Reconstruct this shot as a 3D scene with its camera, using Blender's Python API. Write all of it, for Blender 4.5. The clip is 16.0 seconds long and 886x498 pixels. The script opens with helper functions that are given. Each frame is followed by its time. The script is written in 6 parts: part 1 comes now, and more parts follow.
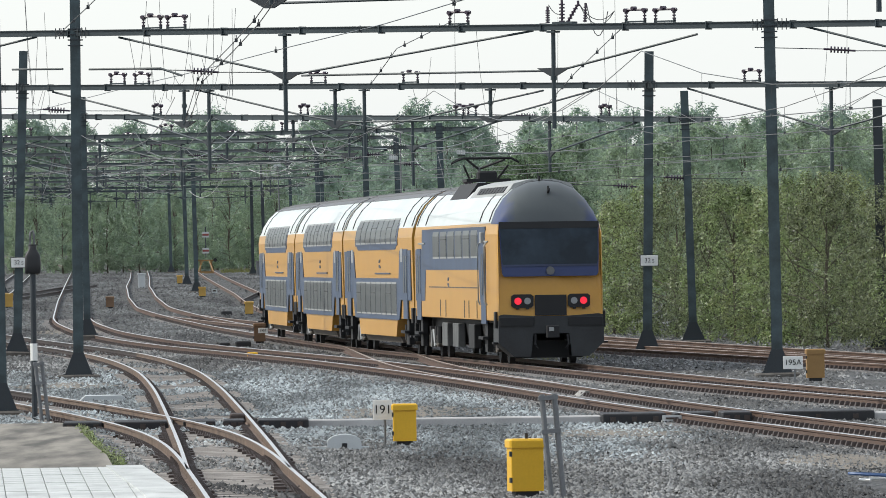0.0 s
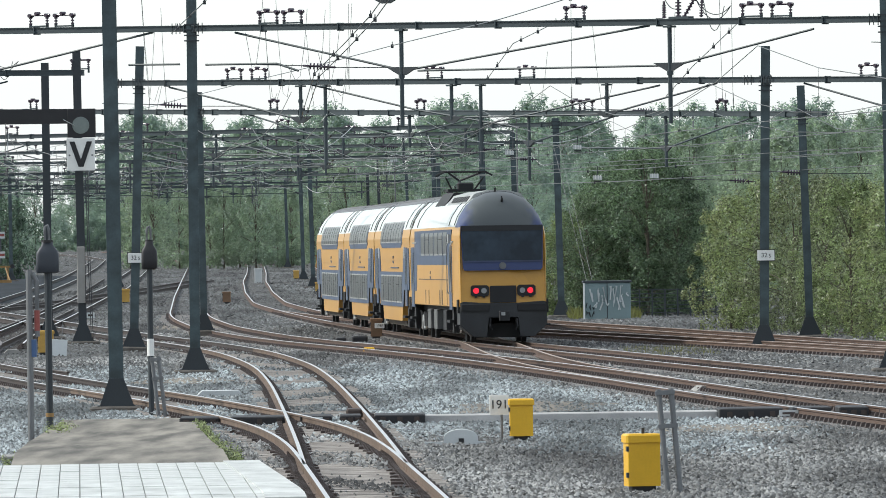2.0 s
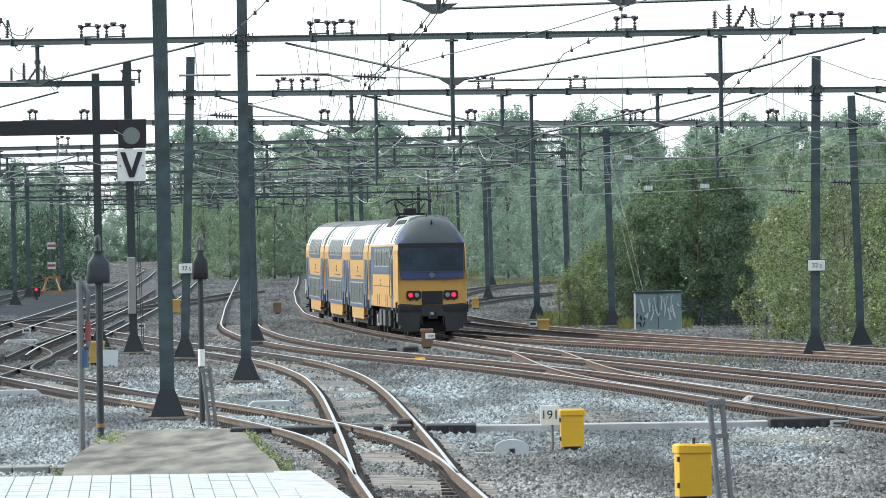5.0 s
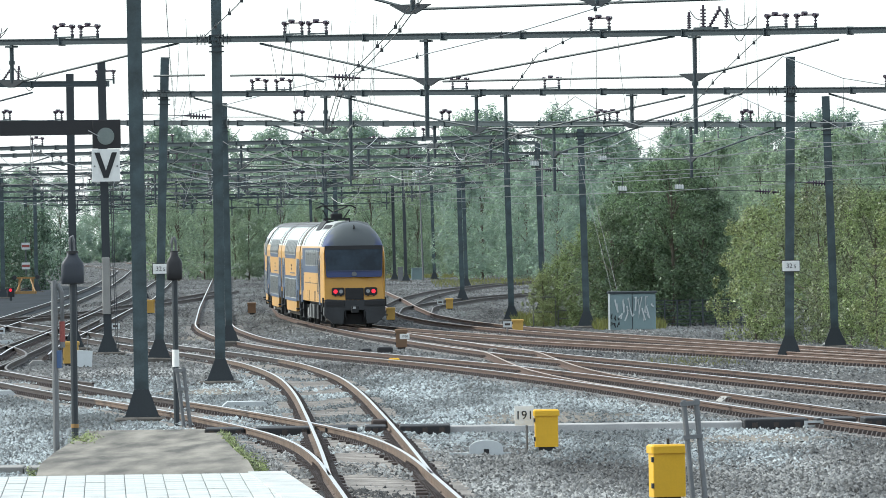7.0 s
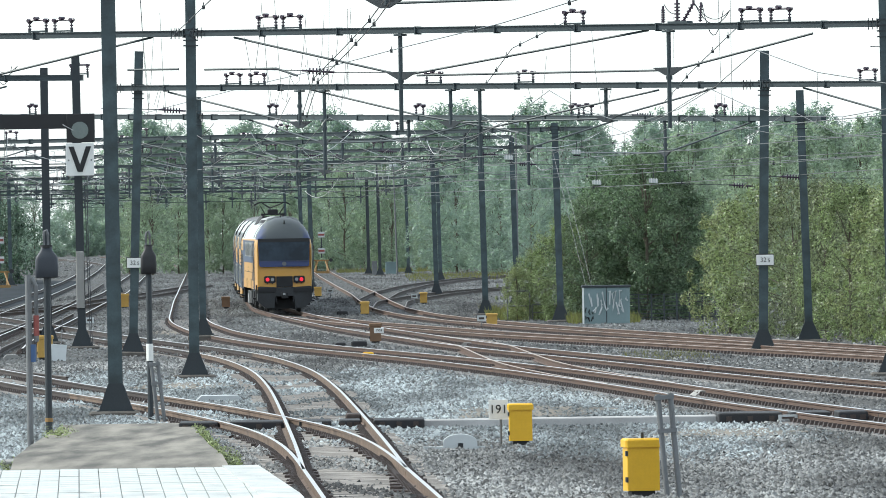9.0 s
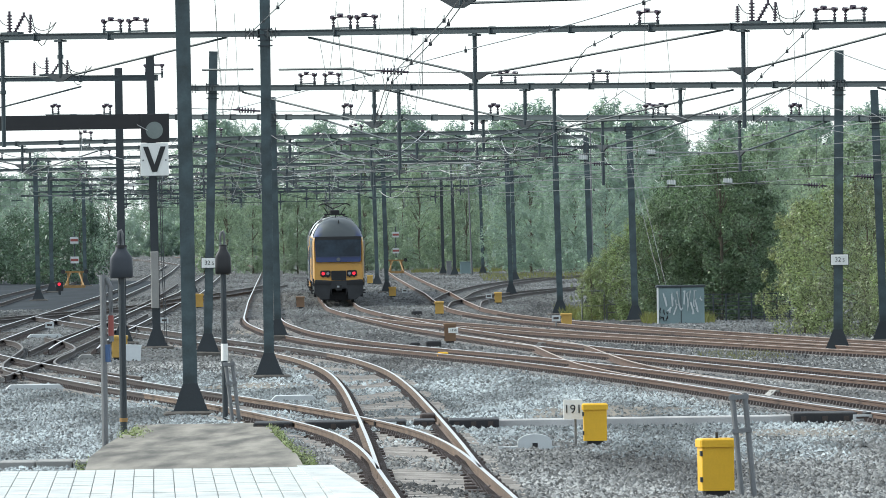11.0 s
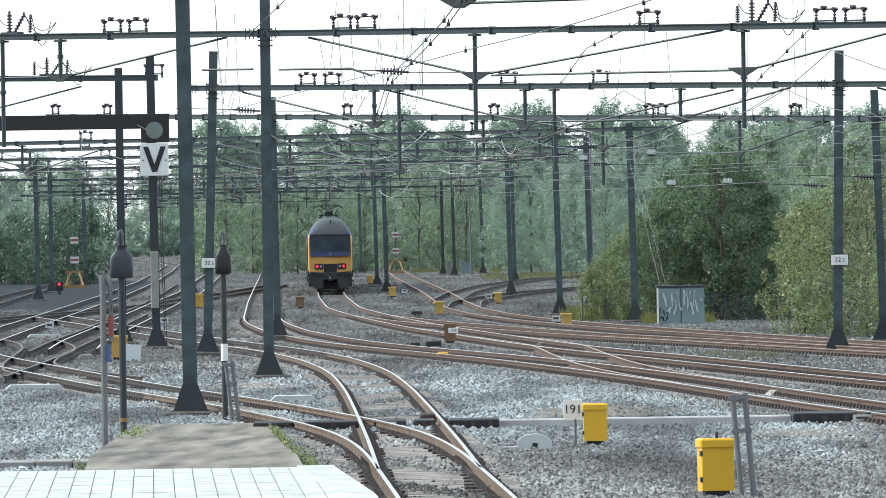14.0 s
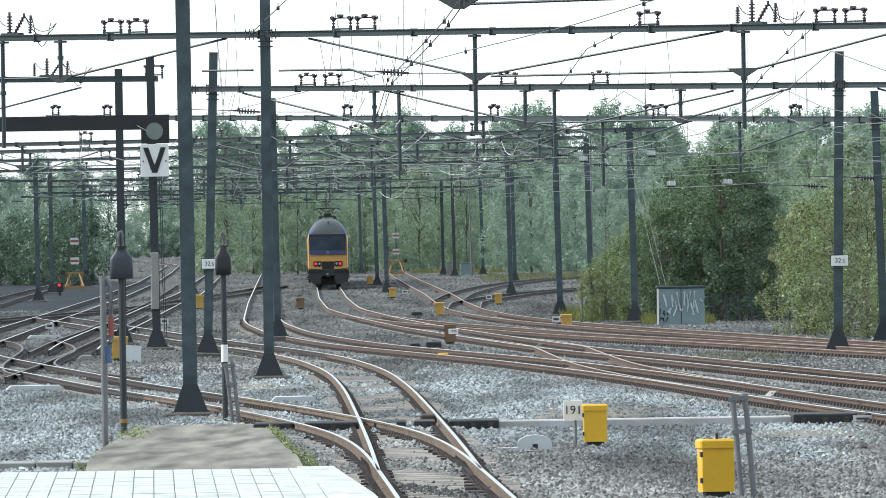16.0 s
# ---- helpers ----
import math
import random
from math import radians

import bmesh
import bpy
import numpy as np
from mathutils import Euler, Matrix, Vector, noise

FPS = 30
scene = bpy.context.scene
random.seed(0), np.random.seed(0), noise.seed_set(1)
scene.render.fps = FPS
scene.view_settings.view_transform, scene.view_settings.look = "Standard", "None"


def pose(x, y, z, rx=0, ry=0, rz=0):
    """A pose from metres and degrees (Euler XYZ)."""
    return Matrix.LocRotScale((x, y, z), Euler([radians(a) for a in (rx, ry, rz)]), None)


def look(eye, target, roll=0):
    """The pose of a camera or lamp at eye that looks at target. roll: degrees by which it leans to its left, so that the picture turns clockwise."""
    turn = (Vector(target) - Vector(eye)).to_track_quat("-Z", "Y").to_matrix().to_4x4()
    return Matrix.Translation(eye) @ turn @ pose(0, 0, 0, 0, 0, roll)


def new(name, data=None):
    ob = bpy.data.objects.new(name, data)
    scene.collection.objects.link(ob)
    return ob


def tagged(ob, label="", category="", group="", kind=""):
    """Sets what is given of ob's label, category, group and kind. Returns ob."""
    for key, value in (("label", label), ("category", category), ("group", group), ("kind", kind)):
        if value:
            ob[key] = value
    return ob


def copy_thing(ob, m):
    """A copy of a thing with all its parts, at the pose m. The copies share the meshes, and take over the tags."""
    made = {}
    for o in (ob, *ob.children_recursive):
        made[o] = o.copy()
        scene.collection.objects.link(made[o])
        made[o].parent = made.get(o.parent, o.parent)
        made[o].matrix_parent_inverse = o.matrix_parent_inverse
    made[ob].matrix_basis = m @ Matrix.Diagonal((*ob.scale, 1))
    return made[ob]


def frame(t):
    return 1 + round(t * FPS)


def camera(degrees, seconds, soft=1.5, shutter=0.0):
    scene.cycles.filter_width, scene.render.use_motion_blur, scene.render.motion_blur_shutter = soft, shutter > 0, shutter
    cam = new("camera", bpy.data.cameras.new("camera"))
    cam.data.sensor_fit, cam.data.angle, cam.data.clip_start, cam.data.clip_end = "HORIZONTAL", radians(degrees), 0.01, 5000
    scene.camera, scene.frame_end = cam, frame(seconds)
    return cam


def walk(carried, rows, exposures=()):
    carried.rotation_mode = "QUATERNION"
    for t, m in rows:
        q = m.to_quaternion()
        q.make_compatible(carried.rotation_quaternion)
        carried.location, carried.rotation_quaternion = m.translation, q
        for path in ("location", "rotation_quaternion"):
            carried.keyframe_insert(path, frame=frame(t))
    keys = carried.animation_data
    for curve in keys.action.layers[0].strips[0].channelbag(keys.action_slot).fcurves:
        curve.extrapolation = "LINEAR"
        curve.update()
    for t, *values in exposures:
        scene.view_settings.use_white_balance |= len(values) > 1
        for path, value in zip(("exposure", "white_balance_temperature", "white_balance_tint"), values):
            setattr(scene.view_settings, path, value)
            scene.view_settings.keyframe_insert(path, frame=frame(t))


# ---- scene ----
cam = camera(5.1165, 16.0, soft=0.6)
EYE = 3.5
# seconds, yaw, pitch, roll: the tripod stands still and pans
TURNS = [
    (0, -1.1008, -0.1146, 0.8), (0.5, -0.9885, -0.1169, 0.8), (1, -0.8512, -0.1354, 0.82), (1.5, -0.6523, -0.1430, 0.84),
    (2, -0.4276, -0.1338, 0.85), (2.5, -0.2823, -0.1250, 0.88), (3, -0.1918, -0.1239, 0.91), (3.2, -0.1616, -0.1231, 0.91),
    (4.2, -0.1308, -0.0907, 0.89), (5.3, -0.1407, -0.0658, 0.88), (5.5, -0.1531, -0.0643, 0.88), (6, -0.1933, -0.0597, 0.89),
    (6.5, -0.2421, -0.0539, 0.88), (7, -0.2829, -0.0692, 0.875), (7.5, -0.3177, -0.0946, 0.87), (8, -0.3526, -0.1067, 0.88),
    (8.5, -0.3838, -0.1059, 0.875), (9, -0.4326, -0.1062, 0.88), (9.1, -0.4316, -0.1060, 0.885), (9.3, -0.3477, -0.1046, 0.91),
    (9.5, -0.2289, -0.1031, 0.92), (10, -0.0614, -0.1006, 0.9), (10.2, -0.0223, -0.1003, 0.9), (10.6, -0.0023, -0.1001, 0.9),
    (12.5, -0.0015, -0.0997, 0.9), (14, -0.0023, -0.0997, 0.89), (15, -0.0065, -0.0993, 0.9), (15.5, -0.0015, -0.0954, 0.9),
    (16, -0.0015, -0.0946, 0.9),
]
walk(cam, [(t, pose(0, 0, EYE, 90 + pitch, roll, yaw)) for t, yaw, pitch, roll in TURNS],
     exposures=[(0.0, 0.0, 6400, 9), (1.5, 0.08, 6350, 8), (3.0, 0.18, 6200, 5), (5.3, 0.38, 6150, 4), (16.0, 0.38, 6150, 4)])

# ---- light: clear September sky, sun high on the left ----
SUN_AZ, SUN_EL = -79.0, 37.0
world = bpy.data.worlds.new("world")
scene.world = world
world.use_nodes = True
wn = world.node_tree.nodes
sky = wn.new("ShaderNodeTexSky")
sky.sky_type, sky.sun_disc = "NISHITA", False
sky.sun_elevation, sky.sun_rotation = radians(SUN_EL), radians(SUN_AZ)
sky.air_density, sky.dust_density, sky.ozone_density = 1.0, 1.0, 1.0
wn["Background"].inputs[1].default_value = 0.15
# thin bright veil of high cloud over the whole sky
veil = wn.new("ShaderNodeMixRGB")
veil.inputs[0].default_value, veil.inputs[2].default_value = 0.6, (7.8, 8.1, 8.4, 1)
world.node_tree.links.new(sky.outputs[0], veil.inputs[1])
world.node_tree.links.new(veil.outputs[0], wn["Background"].inputs[0])
sun = new("sun", bpy.data.lights.new("sun", "SUN"))
sun.data.energy, sun.data.angle, sun.data.color = 3.4, radians(0.55), (1.0, 0.95, 0.86)
to_sun = Vector((math.sin(radians(SUN_AZ)) * math.cos(radians(SUN_EL)), math.cos(radians(SUN_AZ)) * math.cos(radians(SUN_EL)), math.sin(radians(SUN_EL))))
sun.matrix_world = look(to_sun * 60, (0, 0, 0))


# ---- materials ----
def mat(name, base, rough=0.7, metal=0.0, vary=0.25, scale=3.0, fine=40.0, bump=0.15, spread=0.0, dist=0.01, tint=None, along=1.0, punch=1.0):
    """Paint, steel, stone: a base colour with stains and grain at two scales, fine relief, and chance tones per object or island."""
    m = bpy.data.materials.new(name)
    m.use_nodes = True
    nt = m.node_tree
    n, l = nt.nodes, nt.links
    bsdf = n["Principled BSDF"]
    bsdf.inputs["Roughness"].default_value, bsdf.inputs["Metallic"].default_value = rough, metal
    co = n.new("ShaderNodeTexCoord")
    big, small = n.new("ShaderNodeTexNoise"), n.new("ShaderNodeTexNoise")
    big.inputs["Scale"].default_value, big.inputs["Detail"].default_value = scale, 5
    small.inputs["Scale"].default_value, small.inputs["Detail"].default_value = fine, 3
    mp = n.new("ShaderNodeMapping")
    mp.inputs["Scale"].default_value = (1, along, 1)
    l.new(co.outputs["Object"], mp.inputs[0]), l.new(mp.outputs[0], big.inputs[0]), l.new(co.outputs["Object"], small.inputs[0])
    mix = n.new("ShaderNodeMixRGB")
    dark = [c * (1 - vary) for c in base]
    light = tint or [min(1, c * (1 + vary)) for c in base]
    mix.inputs[1].default_value, mix.inputs[2].default_value = (*dark, 1), (*light, 1)
    add = n.new("ShaderNodeMath")
    add.operation = "MULTIPLY_ADD"
    l.new(small.outputs[0], add.inputs[0])
    add.inputs[1].default_value = 0.6
    sub = n.new("ShaderNodeMath")
    sub.operation = "SUBTRACT"
    boost = n.new("ShaderNodeMath")
    boost.operation = "MULTIPLY"
    l.new(big.outputs[0], boost.inputs[0])
    boost.inputs[1].default_value = punch
    l.new(boost.outputs[0], sub.inputs[0])
    sub.inputs[1].default_value = 0.5 * punch - 0.2
    l.new(sub.outputs[0], add.inputs[2])
    l.new(add.outputs[0], mix.inputs[0])
    out = mix.outputs[0]
    if spread:
        geo, hsv = n.new("ShaderNodeNewGeometry"), n.new("ShaderNodeHueSaturation")
        rng = n.new("ShaderNodeMapRange")
        rng.inputs[3].default_value, rng.inputs[4].default_value = 1 - spread, 1 + spread
        l.new(geo.outputs["Random Per Island"], rng.inputs[0])
        l.new(rng.outputs[0], hsv.inputs["Value"]), l.new(out, hsv.inputs["Color"])
        out = hsv.outputs[0]
    l.new(out, bsdf.inputs["Base Color"])
    if bump:
        b = n.new("ShaderNodeBump")
        b.inputs["Strength"].default_value, b.inputs["Distance"].default_value = bump, dist
        l.new(small.outputs[0], b.inputs["Height"]), l.new(b.outputs[0], bsdf.inputs["Normal"])
    return m


def leaf_mat(name, base, through_it, spread=0.35):
    m = bpy.data.materials.new(name)
    m.use_nodes = True
    nt = m.node_tree
    n, l = nt.nodes, nt.links
    bsdf, outp = n["Principled BSDF"], n["Material Output"]
    bsdf.inputs["Roughness"].default_value, bsdf.inputs["Specular IOR Level"].default_value = 0.42, 0.45
    geo, obj, hsv, rng = n.new("ShaderNodeNewGeometry"), n.new("ShaderNodeObjectInfo"), n.new("ShaderNodeHueSaturation"), n.new("ShaderNodeMapRange")
    rng.inputs[3].default_value, rng.inputs[4].default_value = 1 - spread, 1 + spread
    hue = n.new("ShaderNodeMapRange")
    hue.inputs[3].default_value, hue.inputs[4].default_value = 0.475, 0.515
    l.new(obj.outputs["Random"], hue.inputs[0]), l.new(hue.outputs[0], hsv.inputs["Hue"])
    l.new(geo.outputs["Random Per Island"], rng.inputs[0]), l.new(rng.outputs[0], hsv.inputs["Value"])
    hsv.inputs["Color"].default_value = (*base, 1)
    l.new(hsv.outputs[0], bsdf.inputs["Base Color"])
    tr, mx = n.new("ShaderNodeBsdfTranslucent"), n.new("ShaderNodeMixShader")
    br = n.new("ShaderNodeMixRGB")
    br.blend_type, br.inputs[0].default_value = "MULTIPLY", 1.0
    br.inputs[2].default_value = (1.1, 1.25, 0.85, 1)
    l.new(hsv.outputs[0], br.inputs[1]), l.new(br.outputs[0], tr.inputs[0])
    mx.inputs[0].default_value = through_it
    l.new(bsdf.outputs[0], mx.inputs[1]), l.new(tr.outputs[0], mx.inputs[2]), l.new(mx.outputs[0], outp.inputs[0])
    return m


def glow(name, base, strength):
    m = bpy.data.materials.new(name)
    m.use_nodes = True
    b = m.node_tree.nodes["Principled BSDF"]
    b.inputs["Base Color"].default_value = (*base, 1)
    b.inputs["Emission Color"].default_value = (*base, 1)
    b.inputs["Emission Strength"].default_value = strength
    return m


STEEL = mat("weathered_mast_paint", (0.04, 0.062, 0.069), 0.45, 0.0, 0.45, 2.5, 25, 0.1, punch=2.5, along=1.0)
STEEL_DARK = mat("dark_mast_paint", (0.022, 0.029, 0.035), 0.5, 0.0, 0.35, 0.8, 25, 0.1)
BEAM = mat("beam_paint", (0.029, 0.044, 0.051), 0.55, 0.0, 0.3, 0.7, 20, 0.1)
GALV = mat("galvanised_steel", (0.17, 0.175, 0.18), 0.55, 0.4, 0.25, 4, 60, 0.05)
WIRE = mat("copper_wire", (0.11, 0.115, 0.115), 0.35, 0.8, 0.2, 2, 30, 0.0)
ALU = mat("bare_aluminium_cable", (0.5, 0.51, 0.51), 0.45, 0.2, 0.2, 2, 30, 0.0)
WIRE_DARK = mat("tarnished_wire", (0.05, 0.055, 0.06), 0.5, 0.3, 0.2, 2, 30, 0.0)
INSUL = mat("brown_porcelain", (0.045, 0.03, 0.05), 0.25, 0.0, 0.2, 3, 30, 0.0)
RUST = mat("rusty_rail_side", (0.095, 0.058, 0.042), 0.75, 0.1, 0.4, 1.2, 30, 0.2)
# rust with the shade of the camera-facing side put into the colour
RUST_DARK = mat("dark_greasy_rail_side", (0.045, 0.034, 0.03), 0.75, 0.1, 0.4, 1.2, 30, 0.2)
CINDER = mat("dark_cinder_yard", (0.026, 0.031, 0.036), 0.85, 0.0, 0.4, 0.5, 12, 0.3, along=0.1, punch=2.0)
CINDER.node_tree.nodes["Principled BSDF"].inputs["Specular IOR Level"].default_value = 0.1
SHINE = mat("polished_rail_head", (0.62, 0.6, 0.58), 0.28, 1.0, 0.15, 2, 30, 0.0)
SHINE_RUST = mat("little_used_rail_head", (0.42, 0.33, 0.26), 0.42, 0.8, 0.3, 2, 30, 0.0)
HEAD_DULL = mat("dull_dark_rail_head", (0.13, 0.115, 0.1), 0.5, 0.5, 0.3, 2, 30, 0.0)
# rust with the sunlit look put into the colour
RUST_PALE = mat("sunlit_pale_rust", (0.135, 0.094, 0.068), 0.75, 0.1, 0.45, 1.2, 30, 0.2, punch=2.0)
CLIP = mat("dark_fastening", (0.06, 0.045, 0.04), 0.7, 0.2, 0.3, 5, 40, 0.1)
SLEEPER = mat("concrete_sleeper", (0.3, 0.28, 0.26), 0.85, 0.0, 0.3, 2, 40, 0.3)
TIMBER = mat("old_timber_sleeper", (0.36, 0.325, 0.29), 0.85, 0.0, 0.35, 3, 50, 0.4)
TIMBER_DARK = mat("oily_dark_timber", (0.1, 0.09, 0.082), 0.85, 0.0, 0.4, 3, 50, 0.4)
CONCRETE = mat("concrete", (0.27, 0.265, 0.25), 0.85, 0.0, 0.25, 1.5, 40, 0.3)
FOOTING = mat("stained_footing", (0.11, 0.1, 0.088), 0.9, 0.0, 0.4, 2.5, 30, 0.3, punch=2.0)
PALE_SLAB = mat("pale_concrete_slab", (0.42, 0.41, 0.4), 0.8, 0.0, 0.25, 1.2, 30, 0.2, punch=2.0)
ASPHALT = mat("worn_pale_concrete_path", (0.165, 0.15, 0.125), 0.9, 0.0, 0.6, 2.2, 18, 0.4, along=0.05, punch=3.0)
TILE = mat("pale_paving_tile", (0.48, 0.49, 0.47), 0.6, 0.0, 0.22, 2.0, 40, 0.15, along=0.3, punch=2.5)
TILE_JOINT = mat("sand_joint", (0.3, 0.31, 0.29), 0.95, 0.0, 0.3, 4, 40, 0.3)
YELLOW_BOX = mat("yellow_cabinet_paint", (0.68, 0.385, 0.012), 0.5, 0.0, 0.12, 3, 30, 0.05)
BROWN_BOX = mat("brown_cabinet_paint", (0.17, 0.1, 0.055), 0.65, 0.0, 0.25, 3, 30, 0.05)
YELLOW_DULL = mat("sun_bleached_yellow_paint", (0.46, 0.28, 0.06), 0.6, 0.0, 0.25, 3, 30, 0.05)
YELLOW_OCHRE = mat("faded_ochre_paint", (0.27, 0.155, 0.05), 0.6, 0.0, 0.2, 3, 30, 0.05)
BLACK = mat("black_paint", (0.012, 0.012, 0.014), 0.55, 0.0, 0.3, 2, 30, 0.05)
RUBBER = mat("black_rubber", (0.02, 0.02, 0.022), 0.7, 0.0, 0.4, 3, 30, 0.2)
WHITE = mat("white_enamel", (0.75, 0.75, 0.72), 0.4, 0.0, 0.08, 3, 30, 0.0)
GREY_BOX = mat("pale_grey_plastic", (0.5, 0.52, 0.52), 0.55, 0.0, 0.12, 3, 40, 0.05)
DARK_BOX = mat("dark_slate_plastic", (0.03, 0.036, 0.047), 0.55, 0.0, 0.2, 3, 40, 0.05)
RED = mat("red_band", (0.25, 0.06, 0.05), 0.5, 0.0, 0.1, 3, 30, 0.0)
BLUE = mat("blue_band", (0.05, 0.1, 0.22), 0.5, 0.0, 0.1, 3, 30, 0.0)
STONE = mat("grey_ballast_stone", (0.094, 0.093, 0.09), 0.6, 0.0, 0.5, 0.4, 40, 0.2, spread=0.85, along=0.1, tint=(0.225, 0.228, 0.222), punch=4.0)
STONE_FAR = mat("old_dirty_ballast_stone", (0.07, 0.073, 0.074), 0.7, 0.0, 0.5, 0.3, 40, 0.2, spread=0.7, along=0.1, tint=(0.135, 0.142, 0.142), punch=4.0)
# sunlit patches of ballast: their brightness is put into this stone colour
STONE_SUNLIT = mat("fresh_pale_ballast_stone", (0.15, 0.168, 0.172), 0.55, 0.0, 0.45, 0.4, 40, 0.2, spread=0.75, along=0.1, tint=(0.3, 0.335, 0.345), punch=4.0)
SOIL = mat("sandy_soil", (0.17, 0.148, 0.118), 0.95, 0.0, 0.4, 2.0, 30, 0.4, along=0.1, punch=2.5)
GRASS = leaf_mat("dry_grass_blade", (0.17, 0.165, 0.06), 0.35)
LEAF_LIGHT = leaf_mat("willow_leaf", (0.215, 0.25, 0.128), 0.38, 0.8)
LEAF_OLIVE = leaf_mat("hawthorn_leaf", (0.16, 0.185, 0.105), 0.3, 0.8)
LEAF_DARK = leaf_mat("alder_leaf", (0.135, 0.185, 0.122), 0.4, 0.7)
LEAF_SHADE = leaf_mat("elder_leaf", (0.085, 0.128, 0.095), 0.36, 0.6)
# middle and far leaves: distance haze is mixed into the base colour
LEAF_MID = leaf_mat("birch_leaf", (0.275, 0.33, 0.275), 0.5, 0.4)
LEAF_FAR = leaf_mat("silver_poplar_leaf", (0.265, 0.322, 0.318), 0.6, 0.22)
BARK = mat("bark", (0.1, 0.085, 0.065), 0.9, 0.0, 0.3, 3, 30, 0.4)
T_YELLOW = mat("train_yellow", (0.49, 0.252, 0.032), 0.35, 0.0, 0.1, 0.6, 12, 0.0)
T_BLUE = mat("train_blue", (0.042, 0.068, 0.122), 0.5, 0.0, 0.2, 0.6, 12, 0.0, punch=2.0)
T_NAVY = mat("train_navy_cheek", (0.02, 0.032, 0.085), 0.5, 0.0, 0.4, 0.8, 12, 0.0, punch=2.0)
T_DEEP = mat("train_deep_blue", (0.013, 0.028, 0.105), 0.45, 0.0, 0.12, 0.6, 12, 0.0)
T_ROOF = mat("train_roof_white", (0.62, 0.66, 0.64), 0.3, 0.15, 0.15, 0.5, 9, 0.0)
T_RIDGE = mat("train_roof_grey", (0.13, 0.135, 0.14), 0.6, 0.0, 0.25, 0.7, 12, 0.05)
T_ROOFBOX = mat("train_roof_housing", (0.33, 0.34, 0.33), 0.55, 0.0, 0.25, 0.7, 12, 0.05)
T_BOX = mat("train_equipment_box", (0.085, 0.088, 0.088), 0.6, 0.0, 0.45, 1.5, 20, 0.05, punch=2.0)
T_APRON = mat("train_apron_black", (0.016, 0.018, 0.021), 0.5, 0.0, 0.5, 1.2, 20, 0.05, punch=2.0)
T_BADGE = mat("train_badge_grey", (0.12, 0.125, 0.13), 0.5, 0.0, 0.2, 2, 25, 0.0)


def dome_mat():
    """Slate roof paint that gives way to blue on the cheeks, streaked with soot."""
    m = bpy.data.materials.new("train_dome_paint")
    m.use_nodes = True
    n, l = m.node_tree.nodes, m.node_tree.links
    bsdf = n["Principled BSDF"]
    bsdf.inputs["Roughness"].default_value = 0.45
    co, sep, side = n.new("ShaderNodeTexCoord"), n.new("ShaderNodeSeparateXYZ"), n.new("ShaderNodeMath")
    side.operation = "ABSOLUTE"
    soot, add, ramp = n.new("ShaderNodeTexNoise"), n.new("ShaderNodeMath"), n.new("ShaderNodeValToRGB")
    soot.inputs["Scale"].default_value, soot.inputs["Detail"].default_value = 2.2, 5
    add.operation, add.inputs[1].default_value = "MULTIPLY_ADD", 0.5
    ramp.color_ramp.elements[0].position, ramp.color_ramp.elements[1].position = 0.78, 1.32 / 1.35
    ramp.color_ramp.elements[0].color, ramp.color_ramp.elements[1].color = (0.062, 0.072, 0.076, 1), (0.022, 0.038, 0.115, 1)
    div = n.new("ShaderNodeMath")
    div.operation, div.inputs[1].default_value = "MULTIPLY", 0.62
    l.new(co.outputs["Object"], sep.inputs[0]), l.new(sep.outputs[0], side.inputs[0]), l.new(side.outputs[0], div.inputs[0])
    l.new(co.outputs["Object"], soot.inputs["Vector"]), l.new(soot.outputs[0], add.inputs[0]), l.new(div.outputs[0], add.inputs[2])
    l.new(add.outputs[0], ramp.inputs[0]), l.new(ramp.outputs[0], bsdf.inputs["Base Color"])
    return m


T_DOME = dome_mat()
T_UNDER = mat("train_underframe", (0.009, 0.0095, 0.011), 0.7, 0.0, 0.4, 2, 25, 0.1)
T_SKIRT = mat("train_skirt_soot", (0.1, 0.085, 0.07), 0.7, 0.0, 0.3, 1, 25, 0.05)
T_GLASS = mat("train_window_glass", (0.05, 0.06, 0.062), 0.3, 0.0, 0.35, 1, 12, 0.0, punch=2.0)
T_GLASS.node_tree.nodes["Principled BSDF"].inputs["Specular IOR Level"].default_value = 0.2
T_SCREEN = mat("tinted_windscreen", (0.026, 0.04, 0.056), 0.12, 0.0, 0.5, 0.8, 6, 0.0, punch=2.5)
T_SCREEN.node_tree.nodes["Principled BSDF"].inputs["Specular IOR Level"].default_value = 0.2
T_GREY = mat("train_equipment_grey", (0.3, 0.31, 0.31), 0.5, 0.0, 0.2, 2, 25, 0.05)
LAMP_RED = glow("tail_lamp_red", (0.85, 0.02, 0.045), 0.75)
LAMP_OFF = mat("headlamp_glass", (0.25, 0.26, 0.27), 0.2, 0.0, 0.1, 6, 30, 0.0)
PALE_LENS = mat("dull_signal_lens", (0.16, 0.19, 0.18), 0.25, 0.0, 0.15, 8, 40, 0.0)


